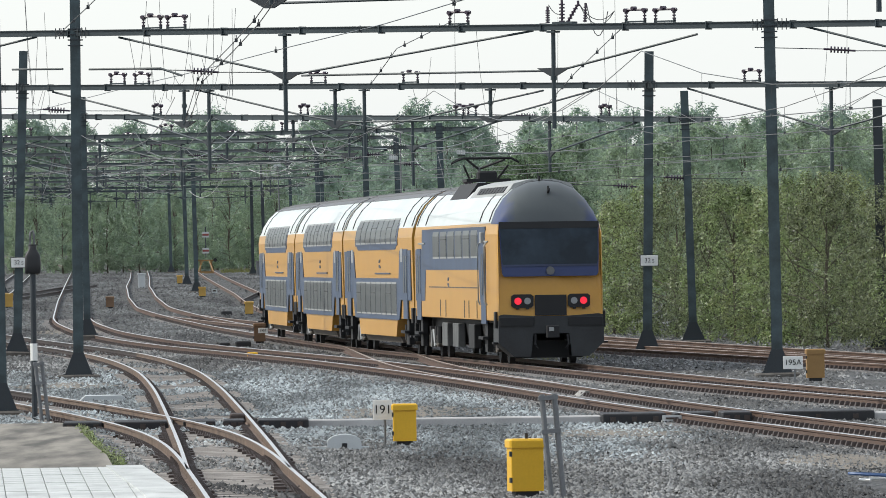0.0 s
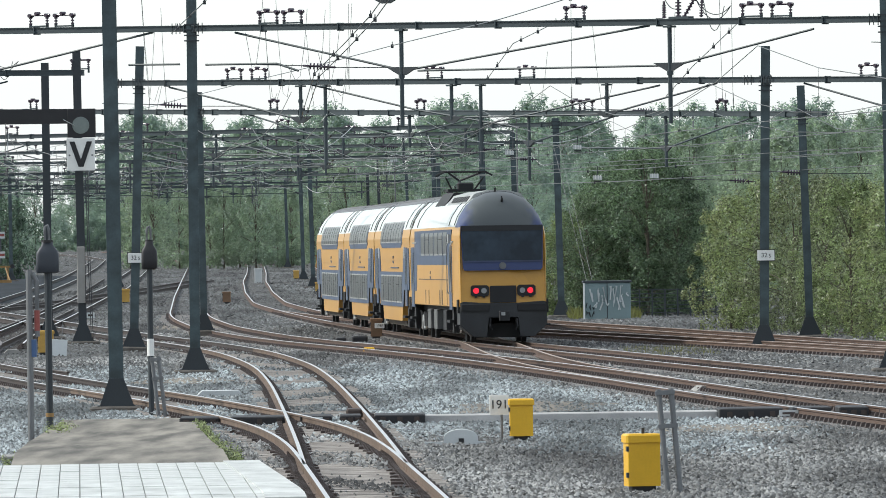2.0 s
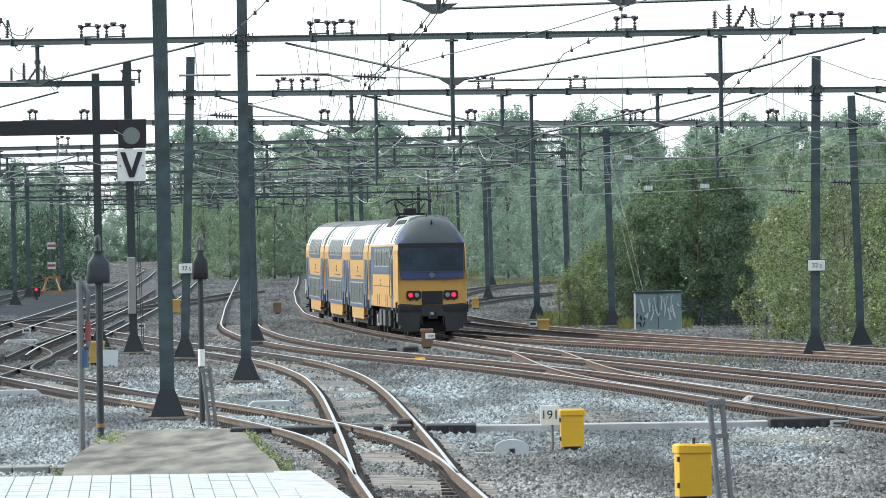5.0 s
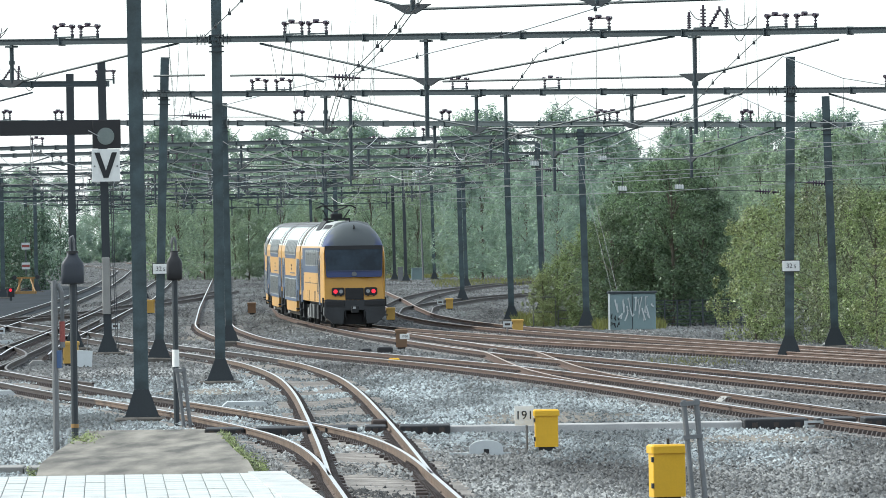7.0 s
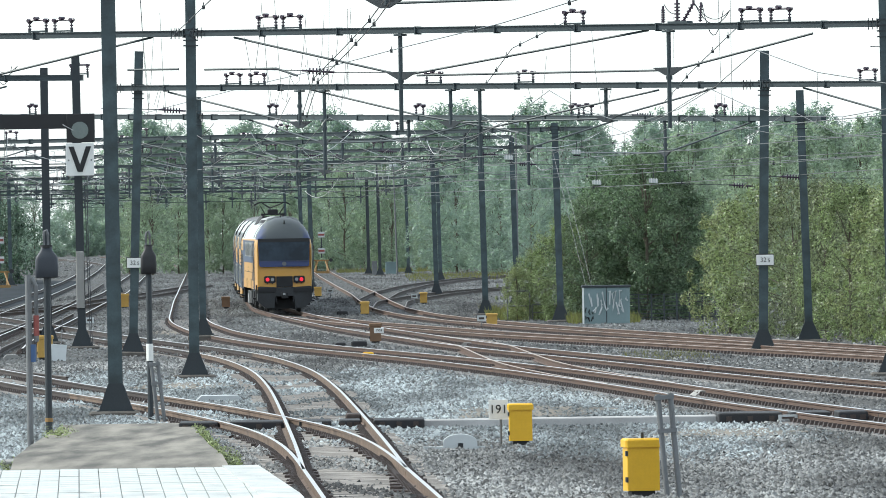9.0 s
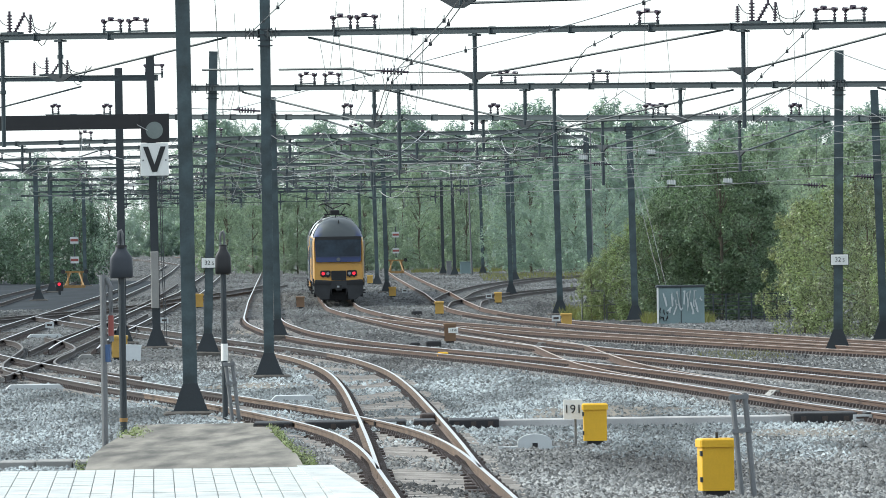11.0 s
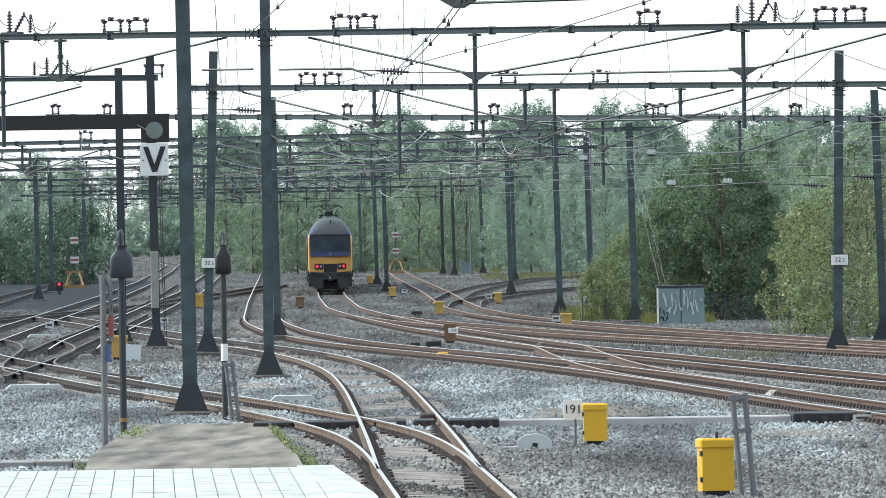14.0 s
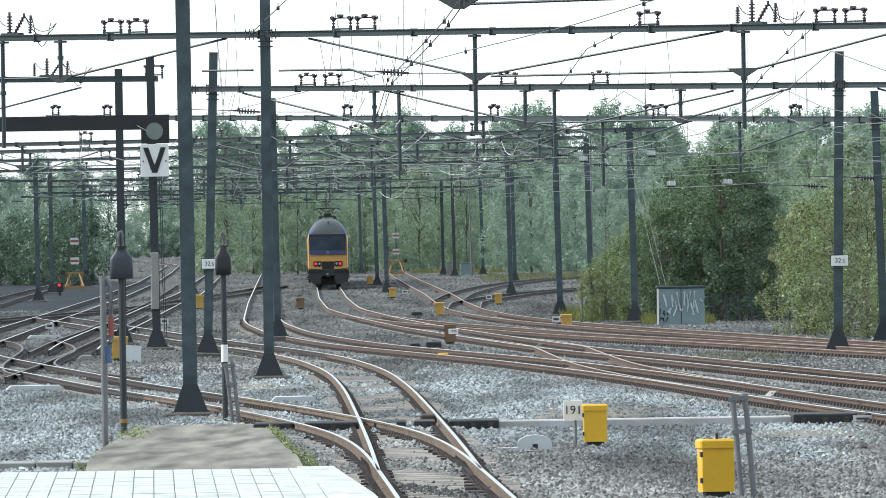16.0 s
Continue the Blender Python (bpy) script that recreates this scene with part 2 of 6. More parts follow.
def ground_mat():
    m = bpy.data.materials.new("ballast_bed")
    m.use_nodes = True
    nt = m.node_tree
    n, l = nt.nodes, nt.links
    bsdf = n["Principled BSDF"]
    bsdf.inputs["Roughness"].default_value = 0.8
    co, vor, big = n.new("ShaderNodeTexCoord"), n.new("ShaderNodeTexVoronoi"), n.new("ShaderNodeTexNoise")
    vor.inputs["Scale"].default_value, big.inputs["Scale"].default_value, big.inputs["Detail"].default_value = 14.0, 0.12, 6
    l.new(co.outputs["Object"], vor.inputs["Vector"]), l.new(co.outputs["Object"], big.inputs["Vector"])
    stones, soil, mx = n.new("ShaderNodeValToRGB"), n.new("ShaderNodeValToRGB"), n.new("ShaderNodeMixRGB")
    stones.color_ramp.elements[0].position, stones.color_ramp.elements[1].position = 0.2, 0.8
    stones.color_ramp.elements[0].color, stones.color_ramp.elements[1].color = (0.018, 0.0185, 0.019, 1), (0.2, 0.205, 0.205, 1)
    l.new(vor.outputs["Color"], stones.inputs[0])
    soil.color_ramp.elements[0].position, soil.color_ramp.elements[1].position = 0.42, 0.62
    soil.color_ramp.elements[0].color, soil.color_ramp.elements[1].color = (0.7, 0.66, 0.6, 1), (1, 1, 1, 1)
    l.new(big.outputs[0], soil.inputs[0])
    mx.blend_type, mx.inputs[0].default_value = "MULTIPLY", 1.0
    l.new(stones.outputs[0], mx.inputs[1]), l.new(soil.outputs[0], mx.inputs[2]), 
    mid, mid_tone, mx2 = n.new("ShaderNodeTexNoise"), n.new("ShaderNodeValToRGB"), n.new("ShaderNodeMixRGB")
    mid.inputs["Scale"].default_value, mid.inputs["Detail"].default_value, mid.inputs["Roughness"].default_value = 1.1, 8, 0.75
    mid_tone.color_ramp.elements[0].position, mid_tone.color_ramp.elements[1].position = 0.36, 0.64
    mid_tone.color_ramp.elements[0].color, mid_tone.color_ramp.elements[1].color = (0.48, 0.47, 0.47, 1), (1.0, 1.0, 1.0, 1)
    mx2.blend_type, mx2.inputs[0].default_value = "MULTIPLY", 1.0
    l.new(co.outputs["Object"], mid.inputs["Vector"]), l.new(mid.outputs[0], mid_tone.inputs[0])
    l.new(mx.outputs[0], mx2.inputs[1]), l.new(mid_tone.outputs[0], mx2.inputs[2]), l.new(mx2.outputs[0], bsdf.inputs["Base Color"])
    b = n.new("ShaderNodeBump")
    b.inputs["Strength"].default_value, b.inputs["Distance"].default_value, b.invert = 0.9, 0.05, True
    l.new(vor.outputs["Distance"], b.inputs["Height"]), l.new(b.outputs[0], bsdf.inputs["Normal"])
    return m


BED = ground_mat()


# ---- mesh tools ----
class Shape:
    """Gathers vertices and faces of one mesh."""

    def __init__(self):
        self.v, self.f = [], []

    def add(self, verts, faces):
        k = len(self.v)
        self.v.extend(tuple(p) for p in verts)
        self.f.extend(tuple(k + i for i in f) for f in faces)
        return self

    def box(self, x0, x1, y0, y1, z0, z1, chamfer=0.0):
        if chamfer:
            c = chamfer
            ring = [(x0 + c, y0), (x1 - c, y0), (x1, y0 + c), (x1, y1 - c), (x1 - c, y1), (x0 + c, y1), (x0, y1 - c), (x0, y0 + c)]
            ins = [(x0 + 2 * c, y0 + c), (x1 - 2 * c, y0 + c), (x1 - c, y0 + 2 * c), (x1 - c, y1 - 2 * c), (x1 - 2 * c, y1 - c), (x0 + 2 * c, y1 - c), (x0 + c, y1 - 2 * c), (x0 + c, y0 + 2 * c)]
            vs = [(*p, z0) for p in ring] + [(*p, z1 - c) for p in ring] + [(*p, z1) for p in ins]
            fs = [tuple(range(7, -1, -1)), tuple(range(16, 24))]
            for r in (0, 8):
                fs += [(r + i, r + (i + 1) % 8, r + 8 + (i + 1) % 8, r + 8 + i) for i in range(8)]
            return self.add(vs, fs)
        vs = [(x, y, z) for z in (z0, z1) for y in (y0, y1) for x in (x0, x1)]
        return self.add(vs, [(0, 2, 3, 1), (4, 5, 7, 6), (0, 1, 5, 4), (2, 6, 7, 3), (0, 4, 6, 2), (1, 3, 7, 5)])

    def tube(self, pts, r, n=6, r1=None, caps=True):
        pts = [Vector(p) for p in pts]
        k, m = len(self.v), len(pts)
        for i, p in enumerate(pts):
            d = (pts[min(i + 1, m - 1)] - pts[max(i - 1, 0)]).normalized()
            side = d.cross(Vector((0, 0, 1)))
            side = side.normalized() if side.length > 1e-3 else Vector((1, 0, 0))
            up = side.cross(d)
            rr = r if r1 is None else r + (r1 - r) * i / max(1, m - 1)
            for j in range(n):
                a = 2 * math.pi * j / n
                self.v.append(tuple(p + rr * (math.cos(a) * side + math.sin(a) * up)))
        for i in range(m - 1):
            for j in range(n):
                q = (j + 1) % n
                self.f.append((k + i * n + j, k + i * n + q, k + (i + 1) * n + q, k + (i + 1) * n + j))
        if caps:
            self.f.append(tuple(k + j for j in range(n - 1, -1, -1)))
            self.f.append(tuple(k + (m - 1) * n + j for j in range(n)))
        return self

    def prism(self, poly, y0, y1):
        """A polygon in x, z drawn out along y."""
        m = len(poly)
        vs = [(x, y0, z) for x, z in poly] + [(x, y1, z) for x, z in poly]
        fs = [tuple(range(m)), tuple(range(2 * m - 1, m - 1, -1))] + [(i, m + i, m + (i + 1) % m, (i + 1) % m) for i in range(m)]
        return self.add(vs, fs)

    def sweep(self, path, prof):
        """A closed profile (sideways, z) along a path of (x, y, z, sideways direction)."""
        k, m = len(self.v), len(prof)
        for x, y, z, sx, sy in path:
            self.v.extend((x + o * sx, y + o * sy, z + h) for o, h in prof)
        for i in range(len(path) - 1):
            for j in range(m):
                q = (j + 1) % m
                self.f.append((k + i * m + j, k + i * m + q, k + (i + 1) * m + q, k + (i + 1) * m + j))
        self.f.append(tuple(range(k + m - 1, k - 1, -1)))
        self.f.append(tuple(range(k + (len(path) - 1) * m, k + len(path) * m)))
        return self


def part(name, shape, material, parent=None, label="", smooth=False):
    """One mesh object, under its thing or part."""
    if isinstance(shape, bpy.types.Mesh):
        me = shape
    else:
        me = bpy.data.meshes.new(name)
        me.from_pydata(shape.v, [], shape.f)
        me.materials.append(material)
        if smooth:
            me.polygons.foreach_set("use_smooth", [True] * len(me.polygons))
        me.update()
    ob = new(name, me)
    if parent:
        ob.parent = parent
    if label:
        ob["label"] = label
    return ob


def thing(name, m, label, category, group="", kind=""):
    ob = new(name)
    ob.matrix_basis = m
    ob.empty_display_size = 0.3
    return tagged(ob, label, category, group, kind)


def writing(name, text, size, m, material, parent):
    cu = bpy.data.curves.new(name, "FONT")
    cu.body, cu.size, cu.align_x, cu.align_y, cu.extrude = text, size, "CENTER", "CENTER", 0.004
    cu.materials.append(material)
    ob = new(name, cu)
    ob.parent = parent
    ob.matrix_basis = m
    return ob


# ---- tracks: distance ahead (in chain units of 1.3 m, a depth scale fitted to the camera's view) and metres sideways of each centre line ----
CHAIN = 1.30


def ahead(d):
    return CHAIN * d



LINES = {
    "main": [(95, 22.2), (130, 16.6), (155, 12.75), (170, 10.55), (194.8, 7.67), (203.4, 6.73), (211.3, 5.81), (219, 4.79), (226.6, 3.93), (241.4, 2.56), (275.8, -0.13), (290.8, -1.16), (316.5, -2.67), (338, -3.74), (359.9, -4.72), (421, -6.12), (469.7, -6.98), (506.6, -7.66), (600, -8.9), (750, -11.2), (900, -16)],
    "second": [(70, 18), (100, 13.7), (124, 10.95), (145, 8.45), (160, 7.05), (176, 5.7), (190, 4.3), (210, 2.0), (225, -0.25), (240, -2.4), (250, -3.55), (274, -5.6), (300, -6.95), (318, -7.6), (400, -9.5), (507, -11.8), (750, -17), (950, -24), (1100, -32), (1300, -45)],
    "buffer": [(170, 21), (205, 15.9), (230, 12.3), (255, 8.95), (275, 6.2), (300, 3.6), (321, 2.1), (347, 1.0), (391, 0.25), (436, -0.3), (495, -1.3), (600, -3.0), (690, -4.3)],
    "outer": [(160, 21), (195, 15.4), (213, 12.4), (225, 10.3), (240, 7.8), (250, 5.8), (260, 4.2), (277, 2.0), (300, -0.95), (325, -3.09)],
    "curve_away": [(395, 0.15), (440, 0.95), (470, 1.9), (500, 3.1), (530, 5.0), (560, 7.3), (585, 10.5), (610, 15.5)],
    "curve_near": [(352, 0.9), (385, 1.15), (405, 2.3), (430, 4.0), (452, 6.4), (475, 9.8), (500, 14)],
    "near_left": [(-12, 3.3), (20, 2.4), (50, 1.5), (70, 0.95), (85, 0.55), (100, 0.15), (113, -0.25), (125, -0.6), (137, -1.32), (147, -2.55), (160, -4.3), (180, -7.5), (200, -10.2), (222, -13.2), (250, -16.5)],
    "near_right": [(113, -0.25), (125, -0.47), (135, -0.68), (150, -1.0), (172, -1.5), (192, -2.1), (205, -2.75), (220, -3.75), (237, -5.6), (250, -7.35), (275, -10.2), (300, -13), (340, -17.5)],
    "yard_a": [(240, -11.7), (257, -12.2), (320, -13.2), (400, -14.6), (468, -15.6), (700, -21), (950, -30)],
    "yard_b": [(230, -15.4), (303, -16.9), (358, -17.9), (456, -19.8), (592, -23), (750, -27.5), (932, -33), (1100, -42), (1300, -57)],
    "yard_c": [(300, -21.5), (400, -24.4), (469, -26.5), (574, -29), (700, -33)],
    "yard_cross": [(303, -22), (346, -18.4), (379, -15.4), (463, -13.0), (532, -11.6)],
    "crossover": [(172, 6.1), (185, 5.0), (200, 4.15), (218, 3.75), (236, 3.41), (255, 1.50)],
}


def smooth_line(pts):
    d = np.arange(ahead(pts[0][0]), ahead(pts[-1][0]) + 0.5, 1.0)
    x = np.interp(d, [ahead(p[0]) for p in pts], [p[1] for p in pts])
    w = 18
    ramp0, ramp1 = x[0] + (x[1] - x[0]) * np.arange(-w, 0), x[-1] + (x[-1] - x[-2]) * np.arange(1, w + 1)
    full = np.concatenate([ramp0, x, ramp1])
    ker = np.hanning(2 * w + 3)[1:-1]
    return d, np.convolve(full, ker / ker.sum(), "valid")


TRACKS = {k: smooth_line(v) for k, v in LINES.items()}


def beside(key, dist, off=0.0):
    """The place on a track at that distance ahead, off metres to the right, and its direction sideways."""
    d, x = TRACKS[key]
    px = float(np.interp(dist, d, x))
    slope = float(np.interp(dist + 1.5, d, x) - np.interp(dist - 1.5, d, x)) / 3.0
    k = 1 / math.hypot(1, slope)
    return px + off * k, dist - off * slope * k, k, -slope * k


# the line appears to sink beyond the near turnout and rise again: to fit the camera's view, places plotted on
# the level are scaled about the eye, along the line of sight, by these factors (distance ahead, factor)
EYE_SCALE = [(0, 1), (150, 1), (197, 0.985), (240, 1.05), (275, 1.1), (305, 1.12), (365, 1.09), (420, 1.055), (472, 1.036), (520, 1.02), (700, 1), (3000, 1)]


def eye_scale(y):
    return np.interp(y, [ahead(d) for d, _ in EYE_SCALE], [k for _, k in EYE_SCALE])


def scaled_place(p):
    """A plotted place scaled about the eye."""
    k = float(eye_scale(p[1]))
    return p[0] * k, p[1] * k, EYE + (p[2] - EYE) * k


GAUGE = 0.76
BED_Z = -0.2
ground_shape = Shape()
GROUND_ROWS = [-60.0] + [ahead(q) for q in range(100, 720, 6)] + [1500.0, 4000.0]
for y in GROUND_ROWS:
    ground_shape.v += [(-2500, y, BED_Z), (2500, y, BED_Z)]
ground_shape.f = [(2 * i, 2 * i + 1, 2 * i + 3, 2 * i + 2) for i in range(len(GROUND_ROWS) - 1)]
ground = part("ground", ground_shape, BED)
tagged(ground, "grey crushed stone ballast bed with brown stains", "ground", kind="structure")

yard = Shape()
YARD_EDGE = ((366, -24.0, -21.6), (396, -33, -18.8), (450, -36, -19.7), (500, -38, -20.6), (560, -41, -22.0), (622, -44, -23.0), (672, -36, -33))
for d in [q[0] for q in YARD_EDGE[:1]] + list(range(372, 672, 6)) + [672]:
    yard.v += [(float(np.interp(d, [q[0] for q in YARD_EDGE], [q[k] for q in YARD_EDGE])), ahead(d), BED_Z + 0.012) for k in (1, 2)]
yard.f = [(2 * i, 2 * i + 1, 2 * i + 3, 2 * i + 2) for i in range(len(yard.v) // 2 - 1)]
tagged(part("cinder_yard", yard, CINDER), "dark flat cinder ground between the yard tracks", "ground", kind="structure")

RAIL = [(-0.075, -0.172), (0.075, -0.172), (0.075, -0.16), (0.012, -0.14), (0.012, -0.05), (0.036, -0.036), (0.036, -0.004), (-0.036, -0.004), (-0.036, -0.036), (-0.012, -0.05), (-0.012, -0.14), (-0.075, -0.16)]
HEAD = [(-0.03, -0.004), (0.03, -0.004), (0.022, 0.002), (-0.022, 0.002)]


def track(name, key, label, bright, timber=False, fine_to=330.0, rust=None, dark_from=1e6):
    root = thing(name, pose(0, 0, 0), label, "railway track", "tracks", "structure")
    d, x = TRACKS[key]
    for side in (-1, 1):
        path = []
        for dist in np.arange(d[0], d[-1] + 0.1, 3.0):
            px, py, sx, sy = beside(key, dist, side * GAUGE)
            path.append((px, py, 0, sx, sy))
        # past dark_from the rail sides change to the colour with shade in it
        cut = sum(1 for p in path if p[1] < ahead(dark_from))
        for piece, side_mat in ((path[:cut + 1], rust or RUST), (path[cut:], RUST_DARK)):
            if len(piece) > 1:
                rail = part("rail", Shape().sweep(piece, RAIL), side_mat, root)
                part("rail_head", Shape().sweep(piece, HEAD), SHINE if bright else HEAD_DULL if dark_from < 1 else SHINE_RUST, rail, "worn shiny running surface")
    sl, cl = Shape(), Shape()
    dist = d[0] + 0.3
    while dist < min(d[-1], ahead(fine_to)):
        px, py, sx, sy = beside(key, dist)
        jit = random.uniform(-0.02, 0.02)
        for o0, o1 in ((-1.25, 1.25),):
            vs = []
            for z, w in ((-0.3, 0.14), (-0.178 + jit * 0.3, 0.1)):
                for oy in (-w, w):
                    for ox in (o0, o1):
                        vs.append((px + ox * sx - oy * sy, py + ox * sy + oy * sx, z))
            sl.add(vs, [(4, 5, 7, 6), (0, 1, 5, 4), (2, 6, 7, 3), (0, 4, 6, 2), (1, 3, 7, 5)])
        for o in (-GAUGE - 0.13, -GAUGE + 0.13, GAUGE - 0.13, GAUGE + 0.13):
            vs = []
            for z, w in ((-0.18, 0.085), (-0.095, 0.05)):
                for oy in (-w, w):
                    for ox in (o - w * 0.75, o + w * 0.75):
                        vs.append((px + ox * sx - oy * sy, py + ox * sy + oy * sx, z))
            cl.add(vs, [(4, 5, 7, 6), (0, 1, 5, 4), (2, 6, 7, 3), (0, 4, 6, 2), (1, 3, 7, 5)])
        dist += 0.6
    if timber and d[0] < ahead(120):
        brace = Shape()
        for dist in np.arange(ahead(84), ahead(150), 1.9):
            for side in (-1, 1):
                for o in (-0.17, 0.17):
                    px, py, sx, sy = beside(key, dist, side * GAUGE + o)
                    brace.box(px - 0.085, px + 0.085, py - 0.15, py + 0.15, -0.2, -0.14 + random.uniform(-0.015, 0.015), 0.01)
        tagged(part("rail_braces", brace, CLIP, root), kind="stuff")
    if sl.v:
        tagged(part("sleepers", sl, TIMBER_DARK if dark_from < 1 else TIMBER if timber else SLEEPER, root), kind="stuff")
        tagged(part("rail_fastenings", cl, CLIP, root), kind="stuff")
    return root


track("track_1", "main", "main railway track with shiny rails on sleepers", True)
track("track_2", "second", "curving railway track with rusty rails on concrete sleepers", True)
track("track_3", "buffer", "rusty siding track leading to a buffer stop", False)
track("track_4", "outer", "rusty branch track joining the main track", False)
track("track_5", "curve_away", "dark curving track leading away behind masts", False, True, 0, None, 0)
track("track_6", "curve_near", "dark curving track through a slip crossing", False, True, 0, None, 0)
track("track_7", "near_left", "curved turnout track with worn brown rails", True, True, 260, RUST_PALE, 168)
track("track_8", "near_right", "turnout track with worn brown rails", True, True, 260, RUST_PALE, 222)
track("track_9", "yard_a", "yard track with dark rails", True, True, 300, None, 0)
track("track_10", "yard_b", "yard track with dark rails", True, True, 300, None, 0)
track("track_11", "yard_c", "dark yard track far off", False, True, 0, None, 0)
track("track_12", "yard_cross", "crossover between the yard tracks", False, True, 0, None, 0)
track("track_13", "crossover", "switch rails between the two main tracks", False, False, 0)


def slip():
    """Curved and straight inner rails of the slip crossing where the turnout meets the yard."""
    root = thing("slip_crossing", pose(0, 0, 0), "dark rusty curved rails of a slip crossing", "railway track", "", "structure")
    for pts in SLIP_RAILS:
        fs = np.linspace(0, len(pts) - 1, 8 * len(pts))
        x = np.interp(fs, range(len(pts)), [p[0] for p in pts])
        y = ahead(np.interp(fs, range(len(pts)), [p[1] for p in pts]))
        ker = np.ones(7) / 7
        x, y = [np.convolve(np.pad(a, 3, mode="edge"), ker, "valid") for a in (x, y)]
        path = []
        for k in range(len(x)):
            u, v = max(0, k - 1), min(len(x) - 1, k + 1)
            dx, dy = x[v] - x[u], y[v] - y[u]
            h = math.hypot(dx, dy) or 1.0
            path.append((float(x[k]), float(y[k]), 0.0, dy / h, -dx / h))
        rail = part("rail", Shape().sweep(path, RAIL), RUST_DARK, root)
        part("rail_head", Shape().sweep(path, HEAD), HEAD_DULL, rail, "dull running surface")


SLIP_RAILS = (
    ((-7.39, 189.5), (-9.26, 200.4), (-10.51, 208.3), (-11.04, 215.1), (-11.34, 224.1), (-11.48, 237.1), (-11.98, 247.0), (-12.89, 258.2), (-14.18, 269.4)),
    ((-15.52, 266.6), (-14.38, 257.2), (-13.43, 243.7), (-12.81, 225.5), (-12.39, 213.5), (-11.71, 202.5), (-10.85, 196.2)),
    ((-11.18, 191.9), (-11.35, 220.1), (-12.06, 267.0), (-13.59, 354.2)),
    ((-12.84, 234.0), (-13.42, 261.5), (-13.76, 294.1), (-16.27, 427.8), (-19.89, 575.0)),
)
slip()


# ---- masts and portals ----
def mast_shape(h, w=0.26, z0=BED_Z):
    """A rolled H section: flanges before and behind, the web between."""
    a, t = w / 2, 0.02
    ring = [(-a, -a), (a, -a), (a, t - a), (t, t - a), (t, a - t), (a, a - t), (a, a), (-a, a), (-a, a - t), (-t, a - t), (-t, t - a), (-a, t - a)]
    n = len(ring)
    s = Shape()
    s.add([(x, y, z0) for x, y in ring] + [(x, y, h) for x, y in ring], [tuple(range(n, 2 * n))] + [(i, (i + 1) % n, n + (i + 1) % n, n + i) for i in range(n)])
    return s


def foot_shape(w=0.26):
    s = Shape()
    for y in (-0.2, 0.18):
        s.prism([(-w / 2, 0.62), (w / 2, 0.62), (0.37, 0.0), (-0.37, 0.0)], y, y + 0.02)
    s.box(-0.4, 0.4, -0.3, 0.3, -0.03, 0.02)
    for x in (-0.36, -0.12, 0.12, 0.36):
        s.box(x - 0.03, x + 0.03, -0.27, -0.21, 0.02, 0.07)
    return s


def put_mast(root, m, h, w=0.26, material=None, footing=True):
    mast = part("mast", mast_shape(h, w), material or STEEL, root)
    mast.matrix_basis = m
    ft = part("mast_foot", foot_shape(w), STEEL_DARK, mast)
    ft.location = (0, 0, BED_Z + 0.05)
    if footing:
        part("footing", Shape().box(-0.55, 0.55, -0.45, 0.45, BED_Z - 0.3, BED_Z + 0.1, 0.04), FOOTING, mast, "stained brown concrete footing")
    return mast


def stack(s, x, z0, z1, r=0.06, n=4, y=0.0, lean=0.0):
    """A ribbed insulator between two heights."""
    s.tube([(x, y, z0), (x + lean, y, z1)], r * 0.45, 6)
    for i in range(n):
        a = (i + 0.5) / n
        z = z0 + (z1 - z0) * a
        s.tube([(x + lean * a, y, z - 0.018), (x + lean * a, y, z + 0.018)], r, 8)


def insulator_frame(root, a, z, w=0.62):
    """A small frame on a beam: two ribbed posts, a sill and a bar with clamps."""
    fr = part("insulator_frame", Shape().box(a - w / 2, a + w / 2, -0.03, 0.03, z + 0.03, z + 0.07).box(a - w / 2, a - w / 2 + 0.05, -0.03, 0.03, z - 0.08, z + 0.1).box(a + w / 2 - 0.05, a + w / 2, -0.03, 0.03, z - 0.08, z + 0.1), BEAM, root)
    s = Shape()
    for x in (a - w / 2 + 0.03, a + w / 2 - 0.03):
        stack(s, x, z + 0.08, z + 0.3, 0.045, 3)
        s.tube([(x, -0.08, z + 0.33), (x, 0.08, z + 0.33)], 0.05, 8)
    s.tube([(a - w / 2 - 0.05, 0, z + 0.34), (a + w / 2 + 0.05, 0, z + 0.34)], 0.03, 6)
    s.tube([(a - 0.05, -0.08, z + 0.38), (a - 0.05, 0.08, z + 0.38)], 0.05, 6)
    part("insulator", s, INSUL, fr)


def gusset(s, a, z, w=0.5, h=0.2):
    s.prism([(a - w, z + h * 0.5), (a + w, z + h * 0.5), (a + 0.1, z - h * 0.5), (a - 0.1, z - h * 0.5)], -0.03, 0.03)


